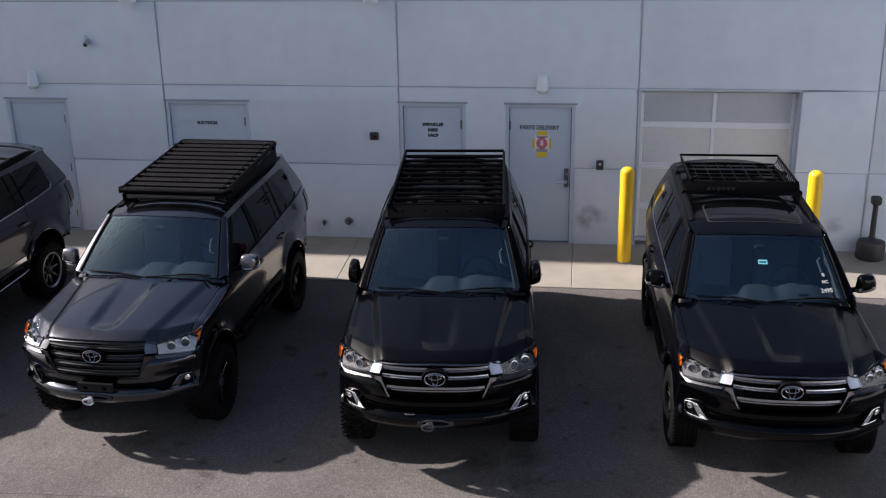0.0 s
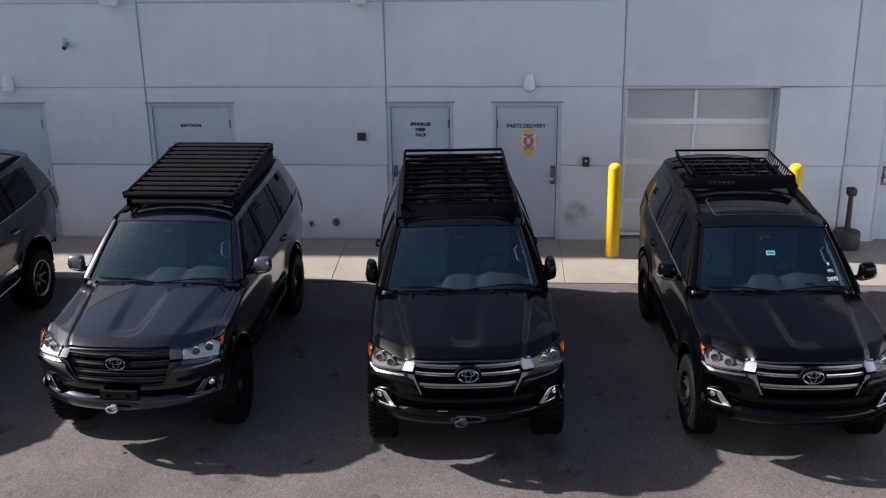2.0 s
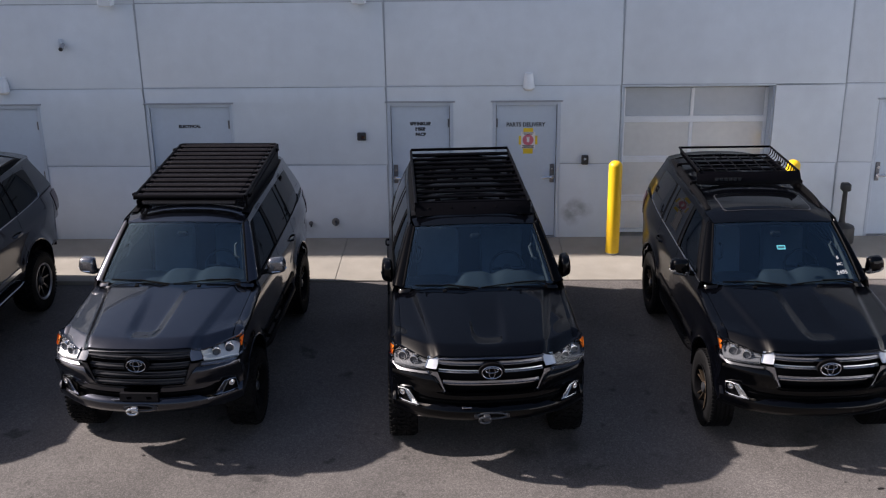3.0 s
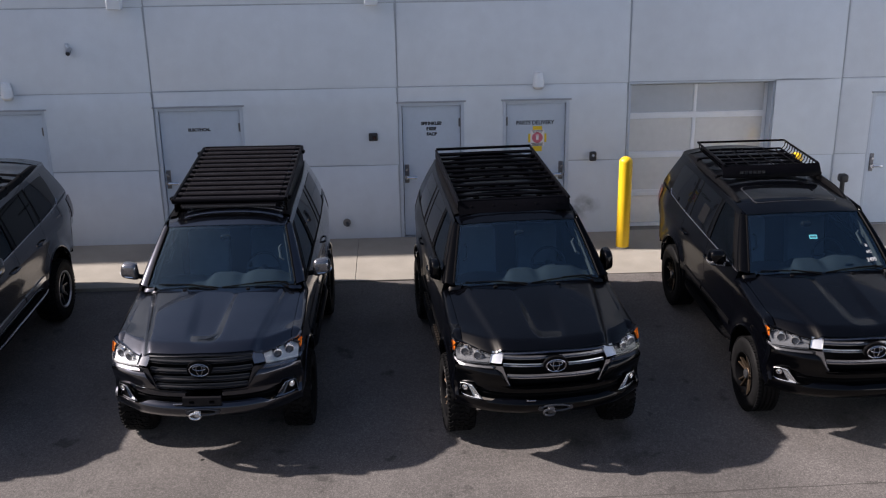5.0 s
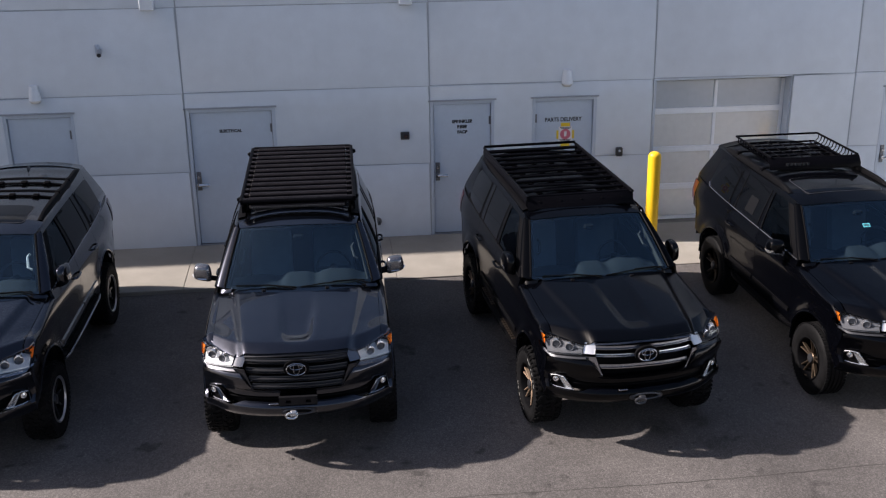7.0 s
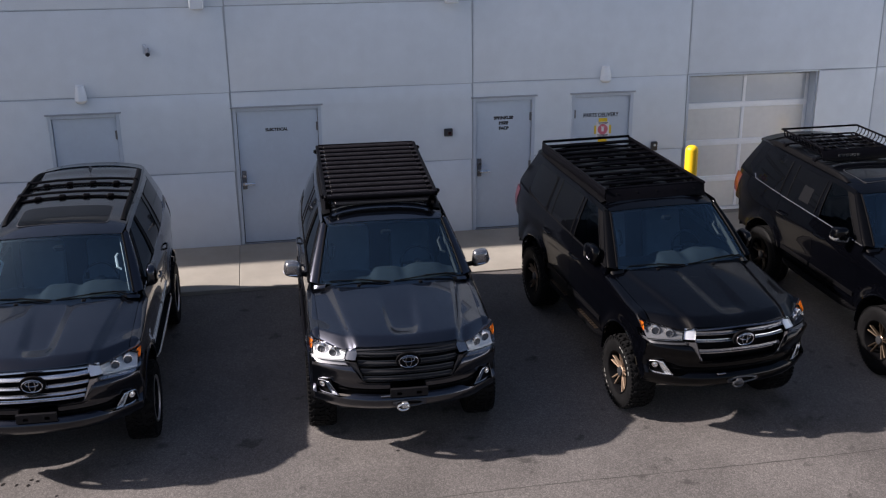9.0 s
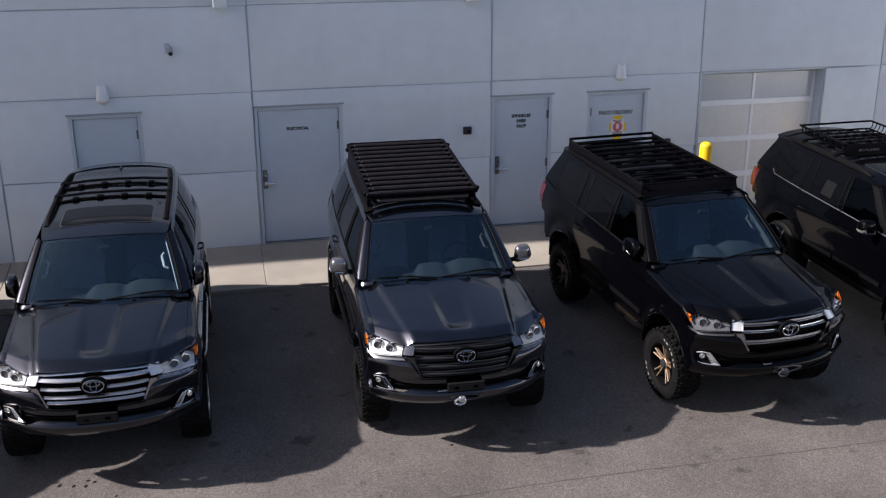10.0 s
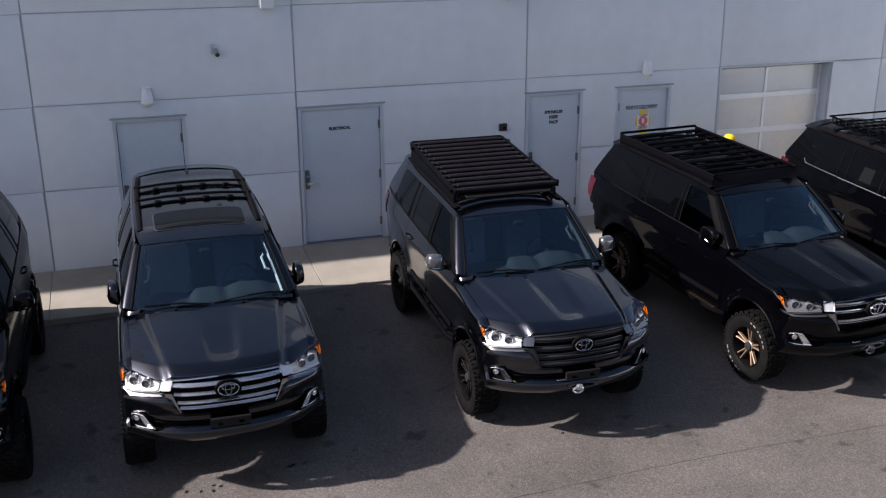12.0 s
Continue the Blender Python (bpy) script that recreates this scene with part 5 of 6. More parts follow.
    for _x in (-0.36, 0.30):
        _h = hood_pt(_x / 0.83, 0.955)
        part("washer_jet", cached("jet%.2f" % _x, lambda bm, _h=_h: box(bm, (_h[0] - 0.022, _h[1] - 0.018, _h[2] - 0.006), (_h[0] + 0.022, _h[1] + 0.018, _h[2] + 0.012), 0.006), M_BLACKTRIM), None, hood)
    # sheet laid over the opaque pane; the dark glass's dimming is in its colour
    if cfg.get("paper"):
        part("window_paper", cached("paper", lambda bm: quad_patch(bm, -1, ((2.86, 1.36), (3.10, 1.36), (3.09, 1.56), (2.87, 1.56)), 3, 3, house_x, off=0.003), M_DIMMEDPAPER), None, car, "dull white paper sheet behind the rear window")

    # --- rear: tailgate, glass, bumper, spoiler
    def gate(bm):
        def P(u, v):
            x = (2 * u - 1) * lerp(0.80, 0.83, v)
            z = lerp(0.70, 1.28, v)
            return (x, 4.90 - 0.06 * (x / 0.83) ** 4 - 0.02 * v, z)
        shell(bm, lambda u, v: P(1 - u, v), 16, 8, 0.02)
    part("tailgate", cached("gate", gate, P_), None, car)

    def rglass(bm):
        def P(u, v):
            x = (2 * u - 1) * lerp(0.80, 0.60, v)
            return (x, lerp(4.87, 4.66, v) - 0.06 * (x / 0.8) ** 2, lerp(1.285, 1.74, v))
        shell(bm, lambda u, v: P(1 - u, v), 12, 6, 0.01)
    part("rear_glass", cached("rglass", rglass, M_GLASS_DARK), None, car)

    def spoiler(bm):
        def P(u, v):
            x = (2 * u - 1) * 0.62
            y = lerp(4.52, 4.76, v)
            return (x, y - 0.05 * (x / 0.62) ** 2, roof_top(x, min(y, 4.6)) + 0.012 - 0.02 * v)
        shell(bm, P, 14, 4, 0.03)
    part("spoiler", cached("spoiler", spoiler, P_), None, car)

    def rbumper(bm):
        def P(u, v):
            a = lerp(-1, 1, u)
            x = a * 0.925
            return (x, 4.955 - 0.42 * abs(a) ** 5 - 0.03 * v ** 3, lerp(0.50, 0.87, v))
        shell(bm, lambda u, v: P(1 - u, v), 24, 6, 0.04)
    part("rear_bumper", cached("rbumper", rbumper, P_), None, car)

    # --- front bumper, with the lower intake and the raised lower lip
    def fb(bm):
        def P(u, v):
            x = (2 * u - 1) * 0.955
            k = abs(x)
            lo = 0.445 - 0.030 * smooth(k, 0.50, 0.90)
            hi = 0.604 - 0.042 * smooth(k, 0.52, 0.72)
            z = lerp(lo, hi, v)
            px, py, pz = front_pt(x, z)
            return (px, py + 0.02 * smooth(k, 0.6, 0.95), pz)
        shell(bm, P, 48, 10, 0.06)

        def Q(u, v):
            x = (2 * u - 1) * 0.955
            k = abs(x)
            lo = lerp(0.662, 0.692, smooth(k, 0.62, 0.76)) - 0.135 * smooth(k, 0.900, 0.925)
            hi = lerp(0.735, 0.928 - 0.10 * max(0.0, k - 0.58), smooth(k, 0.42, 0.60))
            z = lerp(lo, hi, v)
            px, py, pz = front_pt(x, z)
            return (px, py - 0.012 + 0.012 * smooth(k, 0.55, 0.75) - 0.014 * smooth(k, 0.6, 0.75) * math.sin(math.pi * clamp((z - 0.83) / 0.10)), pz)
        shell(bm, Q, 64, 12, 0.05)
        for s in (-1, 1):
            def C(u, v, s=s):
                z = lerp(0.475, 0.893, v)
                x, y, _ = front_pt(0.955, z)
                return (s * lerp(x, side_x(0.50, z) - 0.001, math.sin(u * math.pi / 2)), lerp(y + 0.008, 0.497, u), z)
            shell(bm, C if s > 0 else (lambda u, v, C=C: C(1 - u, v)), 4, 8, 0.02)
    fbp = part("front_bumper", cached("fbumper", fb, P_), None, car)

    def intake(bm):
        def P(u, v):
            x = (2 * u - 1) * 0.74
            return (x, nose(x) + 0.10, lerp(0.545, 0.70, v))
        shell(bm, P, 16, 3, 0.0)
        for z in (0.612, 0.645):
            tube(bm, [(x, nose(x) + 0.088, z) for x in [-0.70 + 0.14 * k for k in range(11)]], 0.008, 6)
    part("lower_intake", cached("intake", intake, M_BLACKTRIM), None, fbp)

    def skid(bm):
        def P(u, v):
            x = (2 * u - 1) * 0.52
            return (x, 0.13 + 0.35 * v + nose(x), 0.435 - 0.06 * math.sin(v * 2.5))
        shell(bm, P, 10, 5, 0.01)
    part("skid_plate", cached("skid", skid, M_GUNMETAL), None, fbp)
    if cfg.get("plate"):
        part("plate_bracket", cached("plate", lambda bm: slab(bm, -0.19, 0.19, 0.596, 0.684, -0.008, 0.030, [(-0.125, -0.075, 0.618, 0.650), (0.075, 0.125, 0.618, 0.650)]), M_BRACKET), None, fbp)
    if cfg.get("winch"):
        part("tow_cover", cached("tow_cover", lambda bm: box(bm, (-0.29, 0.0, 0.603), (-0.195, 0.03, 0.618), 0.004), M_SATINCHROME), None, fbp)
    if cfg.get("winch"):
        def fair(bm):
            ring_mesh(bm, 0.0, -0.012, 0.525, 0.150, 0.032, 0.010, 24)
            for s in (-1, 1):
                tube(bm, [(s * 0.150, -0.016, 0.525), (s * 0.150, 0.03, 0.525)], 0.026, 12)
                tube(bm, [(s * 0.150, -0.022, 0.525), (s * 0.150, -0.010, 0.525)], 0.011, 6)
        fl = part("winch_fairlead", cached("fairlead", fair, cfg["fair"]), None, car, "rounded metal winch fairlead")
        part("hook", cached("hook", lambda bm: (box(bm, (-0.085, -0.06, 0.485), (-0.015, -0.012, 0.55), 0.012), ring_mesh(bm, -0.07, -0.05, 0.50, 0.055, 0.032, 0.012, 18)), cfg["hook"]), None, fl)
        part("slot", cached("slot", lambda bm: box(bm, (-0.13, -0.004, 0.50), (0.13, 0.02, 0.55), 0.01), M_BLACKTRIM), None, fl)

    # --- grille
    def gback(bm):
        def P(u, v):
            x = (2 * u - 1) * grille_edge(v)
            return (x, nose(x) + lerp(0.11, 0.14, v), lerp(GR0, GR1, v))
        shell(bm, P, 16, 4)
    gr = part("grille", cached("gback", gback, M_BLACKTRIM), None, car)
    for k, (z, h, pr) in enumerate(cfg["bars"]):
        def bar(bm, z=z, h=h, pr=pr):
            e = grille_edge((z - GR0) / (GR1 - GR0)) - 0.004

            def P(u, v):
                x = (2 * u - 1) * e
                return (x, nose(x) + 0.055 + 0.18 * (z - 0.84) - pr * math.sin(math.pi * clamp(v * 0.9 + 0.1)), z + h * (v - 0.5))
            shell(bm, P, 20, 4, 0.03)
        part("grille_bar", cached("bar%.3f%.3f" % (z, h), bar, cfg["bar_mat"][k]), None, gr)

    def gtop(bm):
        def P(u, v):
            x = (2 * u - 1) * 0.515
            return (x, nose(x) + 0.080 + 0.03 * v, 1.094 - 0.09 * x * x + 0.015 * v)
        shell(bm, P, 20, 2, 0.02)
    part("grille_top_bar", cached("gtop", gtop, cfg["gtop"]), None, gr)

    # round emblem, plain
    def emb(bm):
        ring_mesh(bm, 0, 0.026, 0.975, 0.096, 0.066, 0.0062, 40)
        ring_mesh(bm, 0, 0.032, 0.975, 0.030, 0.062, 0.005, 24)
        ring_mesh(bm, 0, 0.032, 0.995, 0.062, 0.027, 0.005, 24)
    part("emblem", cached("emblem", emb, cfg["emblem"]), None, gr, "oval ring emblem")

    def embback(bm):
        b = bmesh.new()
        lathe(b, [(0.001, 0.0), (0.126, 0.0), (0.126, 0.03)], 32)
        bmesh.ops.transform(b, matrix=Matrix.Translation((0, 0.040, 0.975)) @ Matrix.Diagonal((1, 1, 0.72, 1)) @ pose(0, 0, 0, 0, 0, 90), verts=b.verts)
        join(bm, b)
    part("emblem_back", cached("embback", embback, M_BLACKTRIM), None, gr)

    # --- windscreen, cowl, wipers
    ws = part("windscreen", cached("screen", lambda bm: shell(bm, lambda u, v: screen_pt(2 * u - 1, v), 24, 14), M_GLASS_FRONT), None, car)
    ws.visible_shadow = False

    def band(bm):
        def P(u, v):
            uu, vv = 2 * u - 1, lerp(0.965, 1.0, v)
            p = screen_pt(uu, vv)
            return (p[0], p[1] + 0.006, p[2] - 0.006)
        shell(bm, P, 20, 2)
        for s in (-1, 1):
            def S(u, v, s=s):
                p = screen_pt(s * lerp(0.965, 1.0, u), v)
                return (p[0], p[1] + 0.006, p[2] - 0.006)
            shell(bm, S, 2, 12)

        def B(u, v):
            p = screen_pt(2 * u - 1, lerp(0.0, 0.05, v))
            return (p[0], p[1] + 0.006, p[2] - 0.006)
        shell(bm, B, 20, 2)
    part("shade_band", cached("band", band, M_BLACKTRIM), None, ws)
    part("sensor_pod", cached("pod", lambda bm: box(bm, (-0.06, -0.03, -0.035), (0.06, 0.03, 0.025), 0.018, m=Matrix.Translation((0, 1.96, 1.655)) @ pose(0, 0, 0, 38, 0, 0)), M_INTERIOR), None, ws)

    def cowl(bm):
        def P(u, v):
            x = (2 * u - 1) * 0.83
            k = (x / 0.83) ** 2
            return (x, lerp(1.36 + 0.115 * k, 1.47 + 0.10 * k, v), 1.222 - 0.02 * k + 0.028 * v)
        shell(bm, P, 20, 4, 0.02)
    cw = part("cowl", cached("cowl", cowl, M_BLACKTRIM), None, car)
    # small pale block on the left half of the cowl
    part("washer_nozzle", cached("nozzle", lambda bm: box(bm, (-0.455, 1.412, 1.222), (-0.385, 1.436, 1.246), 0.006), M_COWLSPOT), None, cw, "pale plastic nozzle cover")
    for s in (-1, 1):
        def cowl_corner(bm, s=s):
            def P(u, v):
                a = Vector(screen_pt(lerp(0.90, 1.0, u), 0.02))
                b = Vector(hood_pt(lerp(0.86, 1.0, u), 1.0))
                p = b.lerp(a, v)
                x = lerp(p.x, lerp(0.872, 0.90, v), u)
                return (s * x, p.y + 0.10 * u * v + 0.02 * u, p.z + 0.004 * math.sin(math.pi * v) - 0.012 * u - 0.030 * u * v)
            shell(bm, P if s < 0 else (lambda u, v: P(1 - u, v)), 6, 6, 0.006)
        part("cowl_corner", cached("cowl_corner%d" % s, cowl_corner, P_), None, car)
    for x0, x1, k in ((-0.66, -0.02, 0), (0.02, 0.70, 1)):
        def wiper(bm, x0=x0, x1=x1):
            pts = []
            for j in range(9):
                x = lerp(x0, x1, j / 8)
                p = Vector(screen_pt(x / 0.765, 0.045 + 0.03 * math.sin(j / 8 * math.pi)))
                pts.append((p.x, p.y - 0.012, p.z + 0.010))
            tube(bm, pts, 0.006, 6)
            a, b = pts[8], pts[4]
            tube(bm, [(a[0] + 0.03, a[1] - 0.05, a[2] - 0.02), (a[0] - 0.1, a[1] - 0.02, a[2] + 0.012), (b[0], b[1] - 0.008, b[2] + 0.010)], 0.008, 6)
        part("wiper", cached("wiper%d" % k, wiper, M_BLACKTRIM), None, car)

    # --- interior seen through the windscreen
    def dash(bm):
        def P(u, v):
            x = (2 * u - 1) * 0.76
            hump = 0.085 * math.exp(-((x - 0.43) / 0.23) ** 4) + 0.060 * math.exp(-((x + 0.02) / 0.17) ** 6) + 0.035 * math.exp(-((x + 0.45) / 0.18) ** 4)
            return (x, lerp(1.52, 2.02, v) + 0.06 * (x / 0.76) ** 2 * (1 - v), 1.17 + (0.03 + hump) * math.sin(v * 2.6) - 0.10 * smooth(v, 0.8, 1.0))
        shell(bm, P, 48, 12, 0.1)
    part("dashboard", cached("dash", dash, M_DASH), None, car)
    part("floor_pan", cached("cabin_floor", lambda bm: (box(bm, (-0.85, 1.55, 0.58), (0.85, 4.5, 0.64)), box(bm, (-0.80, 3.05, 0.64), (0.80, 3.15, 1.45), 0.02), box(bm, (-0.86, 1.60, 0.64), (-0.84, 3.4, 1.24)), box(bm, (0.84, 1.60, 0.64), (0.86, 3.4, 1.24))), M_INTERIOR), None, car)
    for sx in (-0.38, 0.38):
        st = part("seat", cached("seat%.2f" % sx, lambda bm, sx=sx: (box(bm, (sx - 0.25, 2.20, 0.72), (sx + 0.25, 2.72, 0.90), 0.06, seg=2), box(bm, (sx - 0.25, -0.07, -0.05), (sx + 0.25, 0.09, 0.62), 0.06, seg=2, m=Matrix.Translation((0, 2.70, 0.84)) @ pose(0, 0, 0, -14, 0, 0))), M_SEAT), None, car)
        part("headrest", cached("headrest%.2f" % sx, lambda bm, sx=sx: box(bm, (sx - 0.13, 2.86, 1.44), (sx + 0.13, 2.95, 1.63), 0.04, seg=2), M_SEAT), None, st)

    def steer(bm):
        b = bmesh.new()
        pts = [(0.19 * math.cos(2 * math.pi * k / 24), 0, 0.19 * math.sin(2 * math.pi * k / 24)) for k in range(24)]
        tube(b, pts, 0.016, 6, closed=True)
        tube(b, [(-0.18, 0, 0.0), (0.18, 0, 0)], 0.02, 6)
        tube(b, [(0, 0, 0), (0, 0, -0.18)], 0.02, 6)
        tube(b, [(0, 0.01, 0), (0, -0.2, -0.04)], 0.05, 10)
        bmesh.ops.transform(b, matrix=Matrix.Translation((0.38, 2.10, 1.20)) @ pose(0, 0, 0, -24, 0, 0), verts=b.verts)
        join(bm, b)
    part("steering_wheel", cached("steer", steer, M_DARKBOX), None, car)
    for s in (-1, 1):
        def inner(bm, s=s):
            def P(u, v):
                ax, ay, az = screen_pt(0.985, v)
                return (s * (ax - 0.015 - 0.015 * u), ay + 0.03 + 0.13 * u, az - 0.03)
            shell(bm, P, 3, 10, 0.01)
        part("pillar_lining", cached("lining%d" % s, inner, cfg.get("lining", M_PILLAR_IN)), None, car, "pale inner pillar lining")
        part("grab_handle", cached("grab%d" % s, lambda bm, s=s: tube(bm, [(s * 0.665, 1.80, 1.42), (s * 0.625, 1.81, 1.44), (s * 0.60, 1.92, 1.53), (s * 0.63, 1.93, 1.56)], 0.014, 6), cfg.get("lining", M_PILLAR_IN)), None, car)
    part("headliner", cached("headliner", lambda bm: shell(bm, lambda u, v: ((2 * u - 1) * 0.62, lerp(2.16, 4.5, v), roof_z(lerp(2.16, 4.5, v)) - 0.03), 6, 8), M_PILLAR_IN), None, car)
    return car


def platform_rack(m):
    """A flat platform rack of wide cross slats with a light bar below its front edge."""
    r = thing("roof_rack", "black flat platform roof rack with slats and light bar", "roof rack", m)
    x, y0, y1, z = 0.648, 2.355, 4.34, 1.968
    tilt = Matrix.Translation((0, y0, z)) @ pose(0, 0, 0, 2.3, 0, 0) @ Matrix.Translation((0, -y0, -z))
    for s in (-1, 1):
        bm = bmesh.new()
        box(bm, (s * (x - 0.015), y0, z - 0.045), (s * (x + 0.025), y1, z + 0.018), 0.010)
        part("side_rail", bm, M_RACK, r)
        for yy in (2.62, 3.05, 3.5, 3.95, 4.3):
            bm = bmesh.new()
            box(bm, (s * (x - 0.04), yy - 0.045, roof_top(x - 0.04, yy) - 0.01), (s * (x + 0.006), yy + 0.045, z - 0.030 + 0.040 * (yy - y0)), 0.008)
            part("foot", bm, M_RACK, r)
        for yy in (2.46, 4.16):
            bm = bmesh.new()
            box(bm, (s * (x + 0.020), yy - 0.030, z - 0.040), (s * (x + 0.052), yy + 0.030, z + 0.010), 0.008)
            tube(bm, [(s * (x + 0.045), yy, z - 0.012), (s * (x + 0.062), yy, z - 0.012)], 0.018, 8)
            part("rail_bracket", bm, M_RACK, r)
        bm = bmesh.new()
        def K(u, v, s=s):
            yy = lerp(2.42, 4.32, u)
            return (s * (x + 0.012), yy, lerp(roof_top(x, yy) - 0.012, z - 0.072 + 0.040 * (yy - y0), v))
        shell(bm, K if s > 0 else (lambda u, v: K(1 - u, v)), 24, 2, 0.02)
        part("mount_rail", bm, M_RACK, r)
    n = 12
    for k in range(n):
        yy = lerp(y0 + 0.06, y1 - 0.06, k / (n - 1))
        bm = bmesh.new()
        box(bm, (-x + 0.070, yy - 0.044, z - 0.030), (x - 0.070, yy + 0.044, z + 0.014), 0.010)
        for sx in (-1, 1):
            box(bm, (sx * (x - 0.012), yy - 0.034, z - 0.026), (sx * (x - 0.0695), yy + 0.034, z + 0.010), 0.006)
        box(bm, (-x + 0.08, yy - 0.016, z + 0.008), (x - 0.08, yy + 0.004, z + 0.0165))
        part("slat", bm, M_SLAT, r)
    for yy in (y0 - 0.0, y1 + 0.0):
        bm = bmesh.new()
        tube(bm, [(-x + 0.01, yy, z - 0.005), (x - 0.01, yy, z - 0.005)], 0.028, 10)
        part("end_rail", bm, M_RACK, r)
    for ob in r.children:
        if ob.name.split(".")[0] != "foot" and ob.name.split(".")[0] != "mount_rail":
            ob.matrix_basis = tilt
    bar = part("light_bar", (lambda b: (box(b, (-0.56, y0 - 0.05, z - 0.085), (0.56, y0 + 0.01, z - 0.035), 0.012), b)[1])(bmesh.new()), M_RACK, r, "slim black LED light bar")
    bm = bmesh.new()
    box(bm, (-0.545, y0 - 0.056, z - 0.074), (0.545, y0 - 0.049, z - 0.046), 0.003)
    part("lens", bm, M_LENSBAR, bar, "smoked lamp lens strip")
    bm = bmesh.new()
    tube(bm, [(0, y0 - 0.054, z - 0.060), (0, y0 - 0.0585, z - 0.060)], 0.0085, 8)
    led = finish("led", bm, M_GUNMETAL)
    for k in range(36):
        part("led", led, None, bar).location.x = lerp(-0.525, 0.525, k / 35)
    return r


def tube_rack(m):
    """A rack of slim cross bars with a front wind fairing."""
    r = thing("roof_rack", "black low profile roof rack with cross bars and fairing", "roof rack", m)
    x, y0, y1, z = 0.645, 2.30, 4.48, 1.925
    for s in (-1, 1):
        bm = bmesh.new()
        def P(u, v, s=s):
            y = lerp(y0, y1, u)
            return (s * (x + 0.015 * math.sin(math.pi * v)), y, lerp(roof_top(x, y) + 0.02, z + 0.012, v))
        shell(bm, P if s > 0 else (lambda u, v: P(1 - u, v)), 20, 3, 0.012)
        part("side_plate", bm, M_RACK, r)
        bm = bmesh.new()
        tube(bm, [(s * x, y0 - 0.01, z + 0.012), (s * x, y1, z + 0.012)], 0.017, 8)
        part("side_rail", bm, M_RACK, r)
        for yy in (2.5, 3.1, 3.7, 4.3):
            bm = bmesh.new()
            box(bm, (s * (x - 0.035), yy - 0.05, roof_top(x, yy) - 0.01), (s * (x - 0.005), yy + 0.05, z - 0.055), 0.006)
            part("foot", bm, M_RACK, r)
    for k in range(11):
        yy = lerp(y0 + 0.10, y1 - 0.12, k / 10)
        bm = bmesh.new()
        tube(bm, [(-x + 0.01, yy, z - 0.015), (x - 0.01, yy, z - 0.015)], 0.023, 8, flat=0.8)
        part("cross_bar", bm, M_RACK, r)
        bm = bmesh.new()
        tube(bm, [(-x + 0.03, yy + 0.10, z - 0.05), (x - 0.03, yy + 0.10, z - 0.045)], 0.030, 6, flat=0.5)
        part("lower_bar", bm, M_RACK, r)
        if k in (1, 3, 5, 7):
            for bx in (-0.38, -0.12, 0.12, 0.38):
                bm = bmesh.new()
                box(bm, (bx - 0.035, yy + 0.06, roof_top(bx, yy + 0.1) - 0.004), (bx + 0.035, yy + 0.15, roof_top(bx, yy + 0.1) + 0.022), 0.008)
                part("clamp", bm, M_RACK, r)
    bm = bmesh.new()
    tube(bm, [(-x, y1, z + 0.03), (x, y1, z + 0.03)], 0.019, 8)
    tube(bm, [(-x, y1 - 0.02, z - 0.03), (x, y1 - 0.02, z - 0.03)], 0.014, 8)
    part("rear_rail", bm, M_RACK, r)
    bm = bmesh.new()
    tube(bm, [(-0.48, y0 + 0.13, z - 0.045), (-0.46, y0 + 0.10, z - 0.01), (0.46, y0 + 0.10, z - 0.01), (0.48, y0 + 0.13, z - 0.045)], 0.012, 8)
    part("front_hoop", bm, M_RACK, r)
    bm = bmesh.new()
    def F(u, v):
        xx = (2 * u - 1) * (x + 0.005)
        yy = lerp(2.19, y0 + 0.02, v) + 0.06 * (xx / x) ** 2 * (1 - v)
        return (xx, yy, lerp(roof_top(xx, yy) + 0.012, z + 0.005, v ** 0.9))
    shell(bm, F, 22, 5, 0.006)
    fr = part("wind_fairing", bm, M_RACK, r, "black sheet wind fairing")
    for bx in (-0.5, -0.25, 0.0, 0.25, 0.5):
        bm = bmesh.new()
        p = F((bx / x + 1) / 2, 0.55)
        tube(bm, [(p[0], p[1] + 0.004, p[2] - 0.004), (p[0], p[1] - 0.008, p[2] + 0.006)], 0.012, 8)
        part("bolt", bm, M_BLACKTRIM, fr)
    return r


